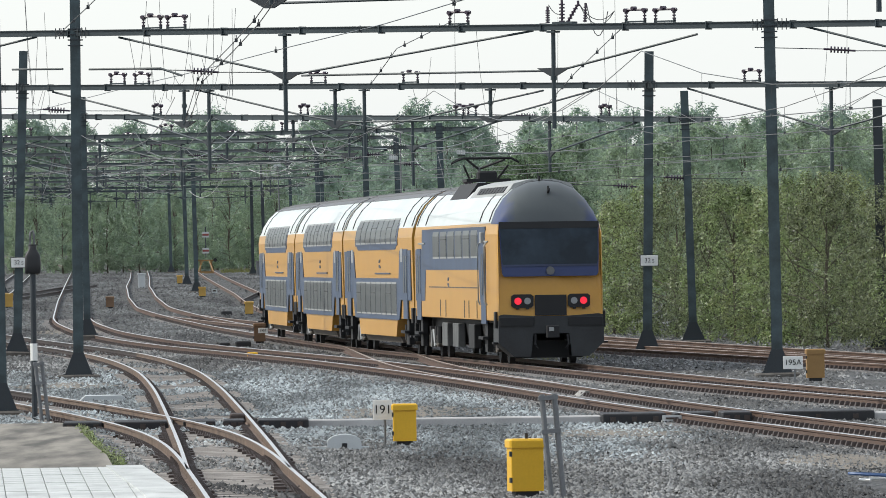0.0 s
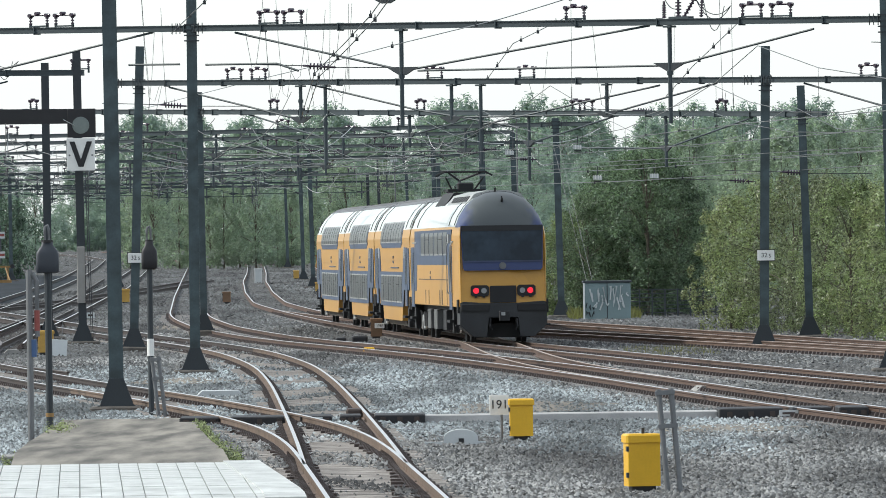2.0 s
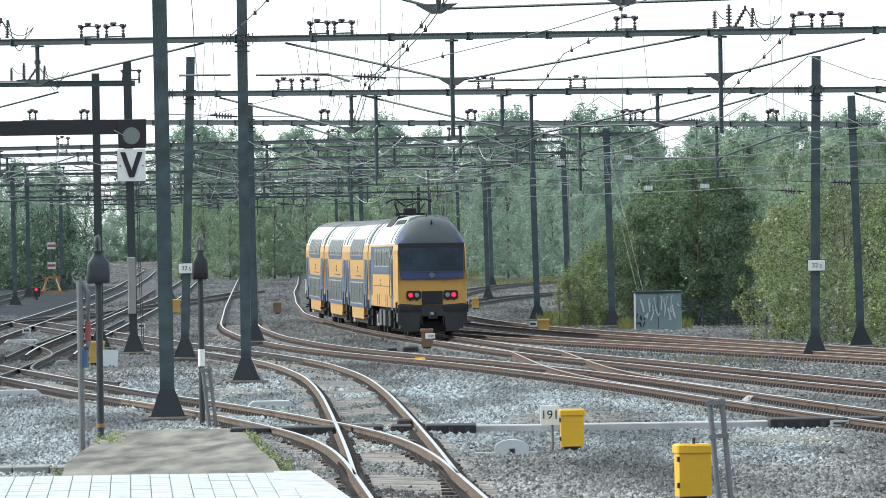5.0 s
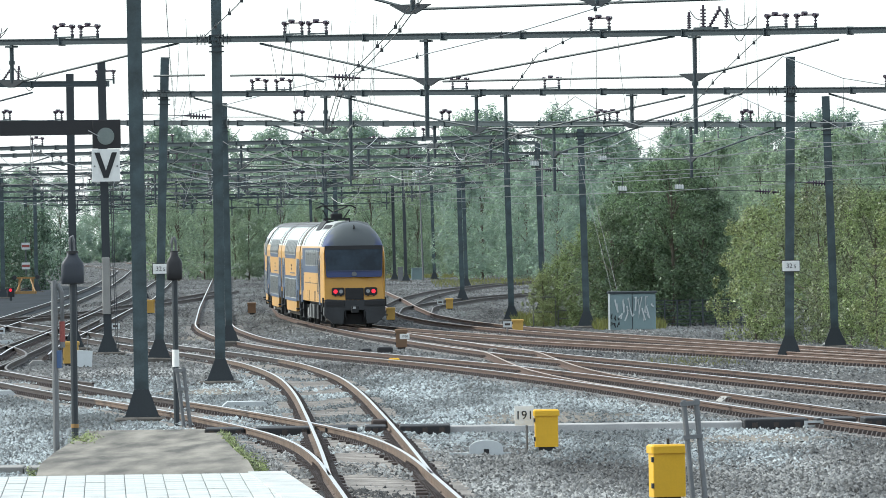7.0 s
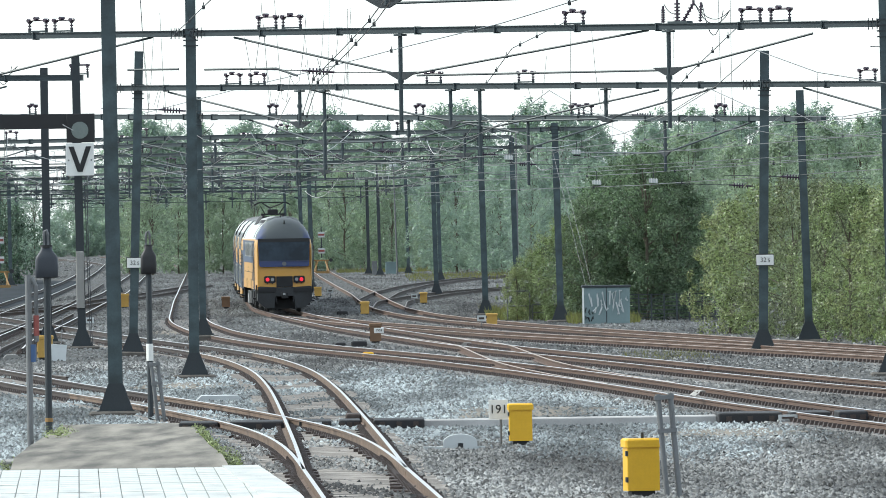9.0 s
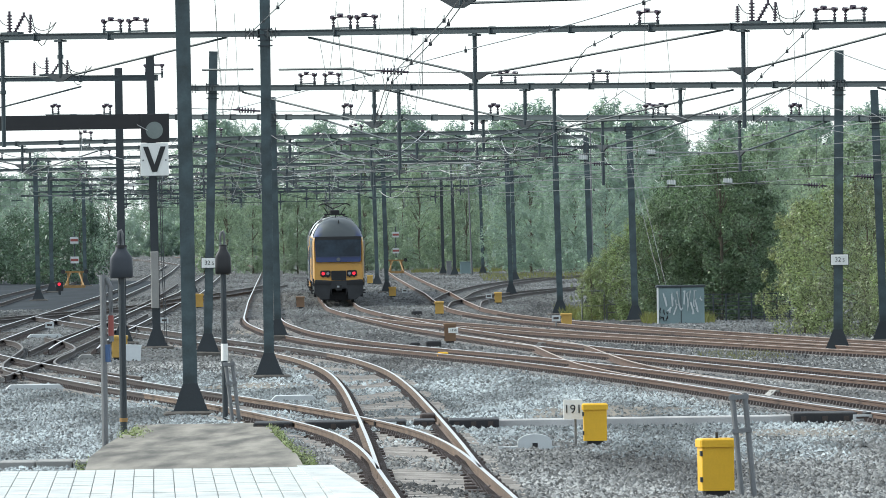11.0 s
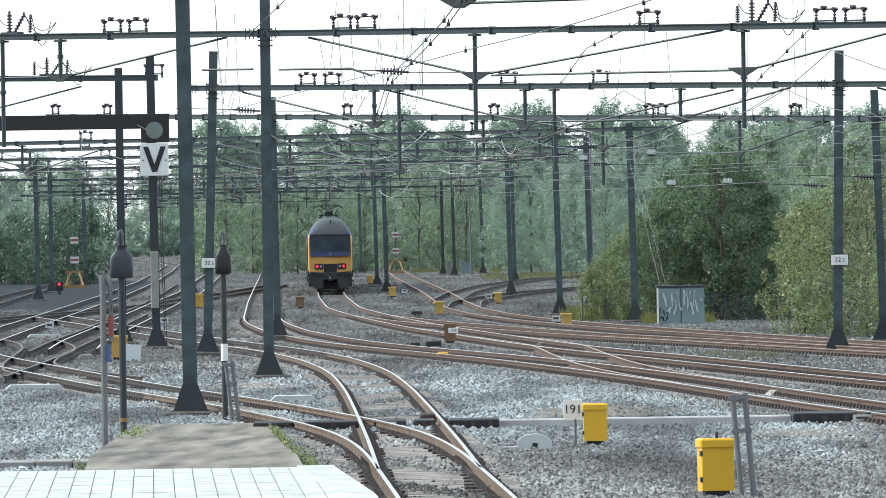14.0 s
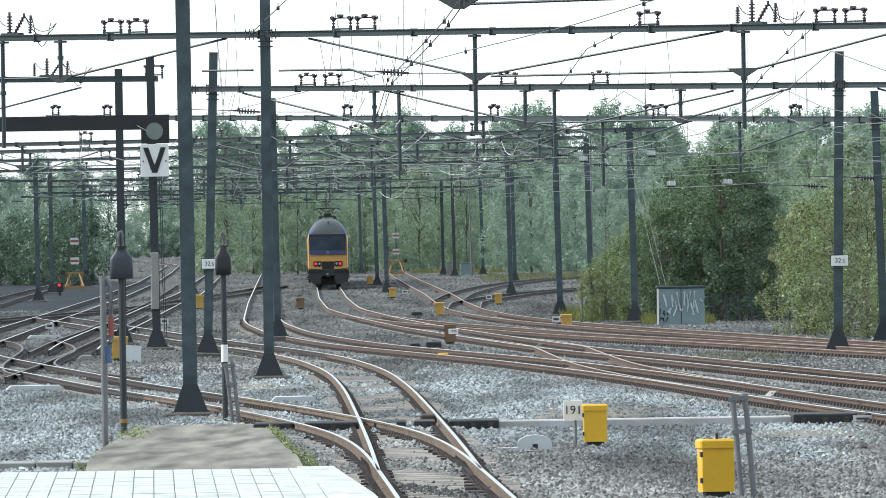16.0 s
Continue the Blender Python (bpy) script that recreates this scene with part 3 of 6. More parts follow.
def portal(label, p0, p1, z0, slope, a0, a1, thick=0.2, masts=(), hangs=(), rods=(), gussets=(), frames=(), stacks=(), mast_w=0.26):
    """A catenary portal: x runs along the beam from p0 towards p1."""
    near_span = math.hypot(p1[0] - p0[0], p1[1] - p0[1])
    p0, p1 = (p0[0], ahead(p0[1])), (p1[0], ahead(p1[1]))
    k = math.hypot(p1[0] - p0[0], p1[1] - p0[1]) / near_span
    a0, a1, slope = a0 * k, a1 * k, slope / k
    masts, hangs, gussets = [(k * a, *r) for a, *r in masts], [(k * a, *r) for a, *r in hangs], [(k * a, z) for a, z in gussets]
    rods, frames, stacks = [(k * a, z, k * b, y) for a, z, b, y in rods], [k * a for a in frames], [k * a for a in stacks]
    ang = math.degrees(math.atan2(p1[1] - p0[1], p1[0] - p0[0]))
    root = thing("catenary_portal", pose(p0[0], p0[1], 0, 0, 0, ang), label, "portal", "overhead line portals")

    def bz(a):
        return z0 + slope * a

    b = Shape()
    b.prism([(a0, bz(a0) - thick / 2), (a1, bz(a1) - thick / 2), (a1, bz(a1) + thick / 2), (a0, bz(a0) + thick / 2)], -0.09, 0.09)
    b.prism([(a0, bz(a0) + thick / 2), (a1, bz(a1) + thick / 2), (a1, bz(a1) + thick / 2 + 0.02), (a0, bz(a0) + thick / 2 + 0.02)], -0.12, 0.12)
    n = int((a1 - a0) / 2.4)
    for i in range(1, n):
        a = a0 + (a1 - a0) * i / n
        b.box(a - 0.015, a + 0.015, -0.13, 0.13, bz(a) - thick / 2 - 0.03, bz(a) + thick / 2 + 0.035)
    part("beam", b, BEAM, root)
    for a, top, lean in masts:
        m = put_mast(root, pose(a, 0, 0, 0, lean, -ang), top, mast_w)
        ring = Shape().box(-mast_w / 2 - 0.06, mast_w / 2 + 0.06, -mast_w / 2 - 0.03, mast_w / 2 + 0.03, 0, 0.03)
        first = part("clamp", ring, STEEL_DARK, m)
        first.location.z = bz(a) - 0.32
        for q in range(1, 4):
            part("clamp", first.data, None, m).location.z = bz(a) - 0.32 + q * 0.14
        bo = Shape()
        for q in range(3):
            for sx in (-0.5 + q * 0.13, 0.5 - q * 0.13):
                bo.box(a + sx - 0.008, a + sx + 0.008, -0.14, -0.12, bz(a) - thick / 2 - 0.06, bz(a) + thick / 2 + 0.08)
        tagged(part("bolts", bo, STEEL_DARK, root), kind="stuff")
    for a, zb in hangs:
        h = part("hanging_post", Shape().tube([(a, 0, bz(a)), (a, 0, zb)], 0.055, 8).tube([(a, 0, (bz(a) + zb) / 2 - 0.05), (a, 0, (bz(a) + zb) / 2 + 0.05)], 0.08, 8), BEAM, root)
        part("flange", Shape().box(a - 0.12, a + 0.12, -0.12, 0.12, bz(a) - thick / 2 - 0.06, bz(a) - thick / 2 - 0.01), BEAM, h)
    for r0, h0, r1, h1 in rods:
        part("stay_rod", Shape().tube([(r0, 0, h0), (r1, 0, h1)], 0.03, 6), BEAM, root)
    for a, z in gussets:
        s = Shape()
        gusset(s, a, z)
        part("gusset_plate", s, STEEL_DARK, root)
    for a in frames:
        insulator_frame(root, a, bz(a) + thick / 2)
    for a in stacks:
        zb = bz(a) + thick / 2
        part("insulator_base", Shape().box(a - 0.3, a + 0.3, -0.12, 0.12, zb, zb + 0.07), BEAM, root)
        for q, h, r, lean in ((-0.52, 0.34, 0.055, 0.0), (-0.08, 0.5, 0.075, 0.0), (0.08, 0.46, 0.06, 0.34), (0.62, 0.4, 0.05, 0.03)):
            s = Shape()
            stack(s, a + q, zb + 0.04, zb + 0.04 + h, r, 6, 0, lean)
            s.tube([(a + q + lean, 0, zb + h), (a + q + lean, 0, zb + h + 0.12)], 0.035, 6)
            part("insulator", s, INSUL, root)
        for u, v, drop in ((a - 0.52, a - 0.08, 0.12), (a + 0.42, a + 1.5, 0.42), (a + 0.42, a + 1.5, 0.3), (a + 0.65, a + 1.3, 0.7)):
            pts = [(u + (v - u) * f, 0.04, zb + 0.5 - 4 * drop * f * (1 - f) - 0.2 * f) for f in np.linspace(0, 1, 9)]
            part("jumper", Shape().tube(pts, 0.011, 5), WIRE_DARK, root)
    return root


# the nearest portal: only its mast and the lower chords of its beam come into view
portal("near portal with a tall grey-green mast and lower chord rods", (-5.23, 156.6), (12.0, 148.0), 9.35, 0.0, -8, 26, 0.15,
       masts=((0, 9.6, -0.27),), hangs=((6.35, 8.06), (10.45, 8.1), (19.5, 7.6)),
       rods=((6.3, 8.1, 14.0, 8.12), (6.35, 8.1, 2.2, 9.2), (14.0, 8.1, 19.5, 9.2), (10.45, 8.1, 6.4, 9.2)), gussets=((6.3, 8.1), (10.45, 8.15)), mast_w=0.29)
portal("grey steel portal with insulator frames across the tracks", (-4.51, 195.8), (12.69, 185.3), 8.65, -0.0145, -14, 30, 0.14,
       masts=((0, 9.75, 0.21), (20.18, 9.3, -0.6)), hangs=((-6.32, 7.7), (-8.15, 5.9), (6.32, 6.04), (14.07, 5.95)),
       rods=((6.4, 7.43, 1.36, 8.52), (6.8, 7.42, 14.0, 7.38), (6.4, 7.43, 13.5, 8.38), (14.07, 7.35, 18.1, 8.18), (-6.34, 7.67, -1.14, 8.59), (-6.3, 7.7, -14, 7.75), (21.0, 8.31, 25.5, 7.2), (-1.9, 7.77, -0.35, 7.75), (0.45, 7.72, 2.6, 7.7), (2.6, 7.7, 3.25, 7.5)),
       gussets=((-6.34, 7.67), (6.35, 7.42), (14.07, 7.35)), frames=(-4.67, -3.88, 2.37, 3.1, 11.39, 16.39, 17.21), stacks=(-7.84, 14.4))
portal("steel portal with hanging posts and kilometre signs", (-7.33, 236.2), (11.51, 223.0), 8.05, -0.0185, -0.75, 34, 0.15,
       masts=((0, 9.2, 2.0), (23.0, 8.62, 1.1)), hangs=((6.48, 6.8), (7.4, 5.4), (12.05, 6.69), (13.11, 5.34), (17.63, 6.74), (29.35, 5.0)),
       rods=((6.86, 7.86, 10.82, 7.0), (10.82, 7.0, 14.5, 6.4), (12.05, 6.75, 17.6, 6.74), (17.63, 6.74, 21.5, 7.57), (24.5, 7.5, 29.35, 6.2), (29.35, 6.2, 34, 7.2), (6.48, 6.8, 1.5, 7.9), (13.1, 6.5, 19.5, 7.55)),
       gussets=((6.48, 6.8), (12.05, 6.69), (17.63, 6.74), (29.35, 6.15)), frames=(3.99, 4.91, 11.45, 14.79, 26.7))
portal("steel portal on leaning masts before the thicket", (-5.94, 272.4), (13.83, 239.9), 7.68, -0.022, -17, 39, 0.15,
       masts=((0, 8.4, -0.5), (38.04, 7.75, -1.4)), hangs=((8.6, 5.72), (14.2, 6.2), (21.77, 4.96), (30.01, 5.3)),
       rods=((8.6, 6.6, 3.0, 7.6), (8.6, 6.6, 14.2, 6.6), (14.2, 6.6, 19, 7.2), (21.8, 6.2, 27, 7.0), (30, 5.9, 35, 6.8), (30, 5.9, 25, 6.0)),
       gussets=((8.6, 6.6), (14.2, 6.6), (21.77, 6.2), (30.01, 5.9)), frames=(-16.4, -12.38, 5.12, 14.93, 24.67, 25.42, 33.25), mast_w=0.24)
FAR_PORTALS = [
    ((-23.0, 322.0), (7.58, 302.1), 7.45, 7.7), ((-24.0, 352.0), (5.04, 330.2), 7.5, 8.3), ((-26.0, 392.0), (7.2, 372.0), 7.5, 8.0),
    ((-23.75, 447.0), (3.85, 434.8), 7.5, 8.1), ((-16.0, 486.0), (-3.48, 469.3), 7.4, 8.0), ((-26.4, 514.3), (-4.65, 536.1), 7.4, 8.0),
    ((-27.0, 575.0), (5.22, 555.0), 7.4, 8.0), ((-30.0, 652.0), (3.42, 656.3), 7.4, 8.0), ((-34.0, 706.0), (-7.57, 706.2), 7.4, 8.0), ((-40.0, 790.0), (-21.0, 800.0), 7.4, 8.2),
]
for i, (p0, p1, z, top) in enumerate(FAR_PORTALS):
    span = math.hypot(p1[0] - p0[0], p1[1] - p0[1])
    rnd = random.Random(i + 5)
    hs = [span * f for f in (0.18, 0.36, 0.55, 0.72, 0.88)]
    portal("dark steel portal standing far off among the wires", p0, p1, z, 0.0, -5, span + 1.5, 0.14,
           masts=((0, top, rnd.uniform(-0.8, 0.4)), (span, top, -1.0)), hangs=[(a, 5.6 + rnd.uniform(0, 0.9)) for a in hs],
           rods=[(a, 6.5, a + rnd.choice((-4, 4)), z - 0.1) for a in hs] + [(hs[k], 6.5, hs[k + 1], 6.5) for k in (0, 2, 3)],
           gussets=[(a, 6.5) for a in hs], frames=[span * f for f in (0.1, 0.27, 0.45, 0.64, 0.8)], mast_w=0.26)
for x, y, h, lean in ((-9.41, 249.7, 9.4, -0.52), (18.28, 221.5, 7.1, -0.6), (0.0, 657, 8, -0.5), (0.95, 637, 7.5, -0.8), (-11.04, 262, 9.3, -0.07)):
    root = thing("catenary_mast", pose(x, ahead(y), 0), "single dark steel catenary mast on a concrete footing", "mast", "single masts")
    put_mast(root, pose(0, 0, 0, 0, lean, 0), h, 0.26, STEEL_DARK)
    if x == -9.41:
        part("cable_cover", Shape().box(-0.16, 0.1, -0.24, -0.14, 1.15, 3.0, 0.02), CONCRETE, root, "worn grey cable cover")
        for k in (0.16, 0.22):
            part("hanging_cable", Shape().tube([(k, -0.2, 6.2), (k + 0.04, -0.25, 3.0), (k + 0.12, -0.3, 0.0)], 0.014, 5), WIRE_DARK, root)

portal("short dark beam carried by the signal mast", (-20.0, 252.5), (-9.41, 249.7), 8.83, -0.014, -2, 11.1, 0.17,
       masts=((-1, 9.2, 0.0),), hangs=((3.0, 7.0),), rods=((3.0, 7.2, 8.5, 8.45),), gussets=((3.0, 7.1),), frames=(1.2, 5.2, 11.0), stacks=(7.4,))

# ---- overhead wires ----
def overhead(key, posts, label, hang=0.3, contact=5.45, carrier=6.95):
    root = thing("overhead_line", pose(0, 0, 0), label, "overhead line", "overhead lines")
    cw, mw = Shape(), Shape()
    cpts, mpts = [], []
    posts = [ahead(q) for q in posts]
    for i, (u, v) in enumerate(zip(posts[:-1], posts[1:])):
        s0, s1 = hang * (-1) ** i, hang * (-1) ** (i + 1)
        n = max(3, int((v - u) / 8))
        for k in range(n + (i == len(posts) - 2)):
            f = k / n
            dist, off = u + (v - u) * f, s0 + (s1 - s0) * f
            px, py, _, _ = beside(key, dist, off)
            zm = carrier - 4 * (carrier - contact - 0.45) * f * (1 - f)
            cpts.append((px, py, contact)), mpts.append((px, py, zm))
            if 0 < k < n:
                part("dropper", Shape().tube([(px, py, contact), (px, py, zm)], 0.004, 4, caps=False), WIRE_DARK, root)
                cw.box(px - 0.03, px + 0.03, py - 0.03, py + 0.03, contact - 0.01, contact + 0.04)
    cw.tube(cpts, 0.009, 5, caps=False)
    mw.tube(mpts, 0.009, 5, caps=False)
    part("contact_wire", cw, WIRE, root)
    part("carrier_wire", mw, WIRE, root)


NODES = (110, 150, 190, 229, 258, 312, 340, 382, 440, 480, 530, 565, 655, 740)
overhead("main", (128, *NODES[1:]), "contact and carrier wire over the main track")
overhead("second", NODES, "contact and carrier wire over the curving track")
overhead("outer", (165, 190, 229, 258, 312), "contact and carrier wire over the branch track")
overhead("buffer", (178, 200, 229, 258, 312, 340, 382, 440, 480, 560, 640), "contact and carrier wire over the siding")
overhead("near_right", (194, 236, 270, 322), "contact and carrier wire over the turnout")
overhead("yard_a", (241, 270, 312, 352, 392, 445, 486, 520, 575, 655, 740), "contact and carrier wire over a yard track")
overhead("yard_b", (232, 270, 320, 352, 392, 445, 486, 520, 575, 655, 740), "contact and carrier wire over a yard track")
overhead("yard_c", (305, 352, 392, 445, 486, 520, 575, 655), "contact and carrier wire over a yard track")
overhead("yard_cross", (305, 352, 392, 445, 520), "contact and carrier wire over a crossover")
overhead("curve_near", (355, 392, 436, 470, 498), "contact and carrier wire over a curving track")
overhead("curve_away", (398, 440, 500, 560, 600), "contact and carrier wire over a curving track")


# ---- the double-deck train ----
CAR, HALF = 26.4, 1.385
# half cross-section from the sill up to the ridge
SECTION = [(1.36, 0.62), (HALF, 1.0), (HALF, 3.3), (1.345, 3.55), (1.22, 3.89), (1.02, 4.2), (0.75, 4.45), (0.4, 4.6), (0.0, 4.65)]


def on_section(z):
    xs, zs = [p[0] for p in SECTION], [p[1] for p in SECTION]
    return float(np.interp(z, zs, xs))


def hull(s, pts, y0, y1, caps=True):
    ring = [(x, z) for x, z in pts] + [(-x, z) for x, z in reversed(pts[:-1])]
    s.prism(ring, y0, y1)


def band(s, side, y0, y1, z0, z1, off, inset=0.0):
    """A thin plate that follows the car's side between two heights."""
    zs = [z0] + [z for _, z in SECTION if z0 < z < z1] + [z1]
    m = len(zs)
    vs = []
    for y in (y0, y1):
        for z in zs:
            vs.append((side * (on_section(z) + off), y, z))
        for z in zs:
            vs.append((side * (on_section(z) - 0.02), y, z))
    fs = []
    for i in range(m - 1):
        fs += [(i, i + 1, 2 * m + i + 1, 2 * m + i), (m + i, 3 * m + i, 3 * m + i + 1, m + i + 1), (i, m + i, m + i + 1, i + 1), (2 * m + i, 2 * m + i + 1, 3 * m + i + 1, 3 * m + i)]
    fs += [(0, 2 * m, 3 * m, m), (m - 1, 2 * m - 1, 4 * m - 1, 3 * m - 1)]
    s.add(vs, fs)


def slanted(s, side, pts, off):
    """A flat plate on the straight side: corners as (y, z)."""
    x0, x1 = side * (HALF + off), side * (HALF - 0.02)
    m = len(pts)
    s.add([(x0, y, z) for y, z in pts] + [(x1, y, z) for y, z in pts], [tuple(range(m)), tuple(range(2 * m - 1, m - 1, -1))] + [(i, m + i, m + (i + 1) % m, (i + 1) % m) for i in range(m)])


def bogie(car, y):
    b = part("bogie", Shape().box(-1.02, -0.9, y - 1.75, y + 1.75, 0.42, 0.72, 0.03).box(0.9, 1.02, y - 1.75, y + 1.75, 0.42, 0.72, 0.03).box(-0.95, 0.95, y - 0.25, y + 0.25, 0.35, 0.75), T_UNDER, car)
    for sx in (-1, 1):
        for dy in (-1.25, 1.25):
            bx = Shape().box(sx * 1.08 - 0.09, sx * 1.08 + 0.09, y + dy - 0.16, y + dy + 0.16, 0.3, 0.62, 0.02).box(sx * 1.1 - 0.05, sx * 1.1 + 0.05, y + dy - 0.5, y + dy + 0.5, 0.36, 0.44)
            ax = part("axle_box", bx, T_SKIRT, b)
            for q in (-0.42, 0.42):
                part("spring", Shape().tube([(sx * 1.1, y + dy + q, 0.4), (sx * 1.1, y + dy + q, 0.85)], 0.1, 8), T_UNDER, b)
        for q in (-1, 1):
            part("damper", Shape().tube([(sx * 1.15, y + q * 0.6, 0.3), (sx * 1.15, y + q * 0.2, 0.75)], 0.05, 6), T_GREY, b)
    for dy in (-1.25, 1.25):
        w = Shape().tube([(-0.8, y + dy, 0.46), (0.8, y + dy, 0.46)], 0.08, 8)
        for sx in (-1, 1):
            w.tube([(sx * 0.71, y + dy, 0.46), (sx * 0.85, y + dy, 0.46)], 0.46, 24)
        part("wheelset", w, T_UNDER, b)


def windows(car, side, y0, y1, n, z0, z1, gap=0.16):
    pitch = (y1 - y0) / n
    for i in range(n):
        a, b = y0 + i * pitch + gap / 2, y0 + (i + 1) * pitch - gap / 2
        fr = Shape()
        band(fr, side, a - 0.05, b + 0.05, z0 - 0.05, z1 + 0.05, 0.02)
        f = part("window", fr, T_GREY, car)
        gl = Shape()
        band(gl, side, a, b, z0, z1, 0.028)
        part("pane", gl, T_GLASS, f)
        if i % 3 == 1:
            vent = Shape()
            band(vent, side, a, b, z0 + (z1 - z0) * 0.66, z0 + (z1 - z0) * 0.7, 0.034)
            part("tilt_bar", vent, T_BOX, f)


def door(car, side, y):
    s = Shape()
    band(s, side, y - 0.72, y + 0.72, 1.02, 2.98, 0.016)
    d = part("door", s, T_BLUE, car, "blue sliding door with two narrow windows")
    for dy in (-0.36, 0.36):
        g = Shape()
        band(g, side, y + dy - 0.16, y + dy + 0.16, 1.75, 2.8, 0.024)
        part("pane", g, T_GLASS, d)
    part("step_plate", Shape().box(side * 1.32 if side > 0 else -1.48, 1.48 if side > 0 else -1.32, y - 0.7, y + 0.7, 0.62, 0.7).box(side * 1.26 - 0.07, side * 1.26 + 0.07, y - 0.4, y + 0.4, 0.3, 1.04), T_UNDER, d)


def roof_parts(car, y0, y1):
    for side in (-1, 1):
        s = Shape()
        band(s, side, y0, y1, 3.58, 4.48, 0.008)
        part("roof_side", s, T_ROOF, car, "sunlit off-white roof shoulder")
        for y in (y0 + 0.5, y0 + 3.4, y1 - 3.4, y1 - 0.5):
            r = Shape()
            band(r, side, y - 0.05, y + 0.05, 3.62, 4.56, 0.03)
            part("roof_seam", r, T_UNDER, car)
    t = Shape()
    t.prism([(-0.78, 4.445), (-0.4, 4.615), (0, 4.665), (0.4, 4.615), (0.78, 4.445), (0.7, 4.39), (-0.7, 4.39)], y0, y1)
    for k in (-0.5, -0.25, 0, 0.25, 0.5):
        z = float(np.interp(abs(k), [0, 0.4, 0.78], [4.665, 4.615, 4.445]))
        t.box(k - 0.02, k + 0.02, y0 + 0.3, y1 - 0.3, z - 0.03, z + 0.025)
    part("roof_top", t, T_RIDGE, car, "dull grey ribbed roof top")


def emblem(s, side, y, z):
    """A small badge of two plain bars."""
    slanted(s, side, [(y - 0.3, z), (y + 0.1, z), (y + 0.3, z + 0.09), (y - 0.1, z + 0.09)], 0.012)
    slanted(s, side, [(y - 0.1, z + 0.16), (y + 0.3, z + 0.16), (y + 0.1, z + 0.25), (y - 0.3, z + 0.25)], 0.012)


def corner_steps(car):
    """Black footsteps and hoses on the corners, next to the gangways."""
    for side in (-1, 1):
        for sy in (-1, 1):
            y = sy * (CAR / 2 - 0.42)
            st = part("footstep", Shape().box(side * 1.3 - 0.1, side * 1.3 + 0.1, y - 0.2, y + 0.2, 0.92, 1.34, 0.02), T_UNDER, car)
            part("bracket", Shape().box(side * 1.25 - 0.04, side * 1.25 + 0.04, y - 0.06, y + 0.06, 0.55, 0.92), T_UNDER, st)
            part("tread", Shape().box(side * 1.33 - 0.12, side * 1.33 + 0.12, y - 0.24, y + 0.24, 0.52, 0.57), T_UNDER, st)


def coach(label):
    car = thing("double_deck_coach", pose(0, 0, 0), label, "train coach", "train")
    s = Shape()
    hull(s, [(1.34, 1.02)] + SECTION[2:], -CAR / 2 + 0.25, CAR / 2 - 0.25)
    part("body", s, T_YELLOW, car)
    low = Shape()
    low.prism([(-7.3, 1.04), (7.3, 1.04), (6.7, 0.5), (-6.7, 0.5)], -1.355, 1.355)
    low.v = [(y, x, z) for x, y, z in low.v]
    part("low_side", low, T_YELLOW, car, "lower yellow side between the bogies")
    part("frame_end", Shape().box(-1.0, 1.0, 7.4, CAR / 2 - 0.4, 0.75, 1.02), T_UNDER, car)
    part("frame_end", Shape().box(-1.0, 1.0, 0.4 - CAR / 2, -7.4, 0.75, 1.02), T_UNDER, car)
    corner_steps(car)
    part("underframe", Shape().prism([(-1.3, 0.7), (1.3, 0.7), (1.15, 0.32), (-1.15, 0.32)], -6.6, 6.6), T_SKIRT, car, "sooty low skirt between the bogies")
    for sy in (-1, 1):
        # gangway widened into a black filler that stands in for the gap's shade
        part("gangway", Shape().prism([(-1.26, 0.9), (1.26, 0.9), (1.26, 3.4), (1.1, 3.9), (0.7, 4.3), (-0.7, 4.3), (-1.1, 3.9), (-1.26, 3.4)], sy * (CAR / 2 - 0.2) - 0.2, sy * (CAR / 2 - 0.2) + 0.2), T_UNDER, car, "black gangway widened to fill the dark gap between cars")
    roof_parts(car, -CAR / 2 + 0.25, CAR / 2 - 0.25)
    for side in (-1, 1):
        s = Shape()
        slanted(s, side, [(-7.6, 3.12), (7.6, 3.12), (7.0, 2.98), (-7.0, 2.98)], 0.006)
        band(s, side, -7.9, 7.9, 3.1, 3.72, 0.012)
        part("upper_band", s, T_BLUE, car)
        s = Shape()
        slanted(s, side, [(-8.6, 2.95), (-8.2, 2.16), (8.2, 2.16), (8.6, 2.95), (12.4, 2.95), (12.4, 1.55), (8.9, 1.55), (8.3, 0.98), (-8.3, 0.98), (-8.9, 1.55), (-12.4, 1.55), (-12.4, 2.95)], 0.008)
        part("lower_band", s, T_BLUE, car)
        windows(car, side, -7.6, 7.6, 8, 3.2, 3.82, 0.3)
        windows(car, side, -7.6, 7.6, 8, 1.16, 2.0, 0.3)
        for y in (-10.6, 10.6):
            door(car, side, y)
        em = Shape()
        emblem(em, side, -1.2, 2.45)
        part("badge", em, T_BLUE, car)
        ln = Shape()
        band(ln, side, -5.0, 0.5, 2.28, 2.32, 0.012)
        part("stripe", ln, T_BLUE, car)
        for y in (-9.3, 9.3):
            vent = Shape()
            band(vent, side, y - 0.35, y + 0.35, 2.62, 3.0, 0.014)
            part("destination_panel", vent, T_GREY, car)
    for y in (-9.5, 9.5):
        bogie(car, y)
    return car


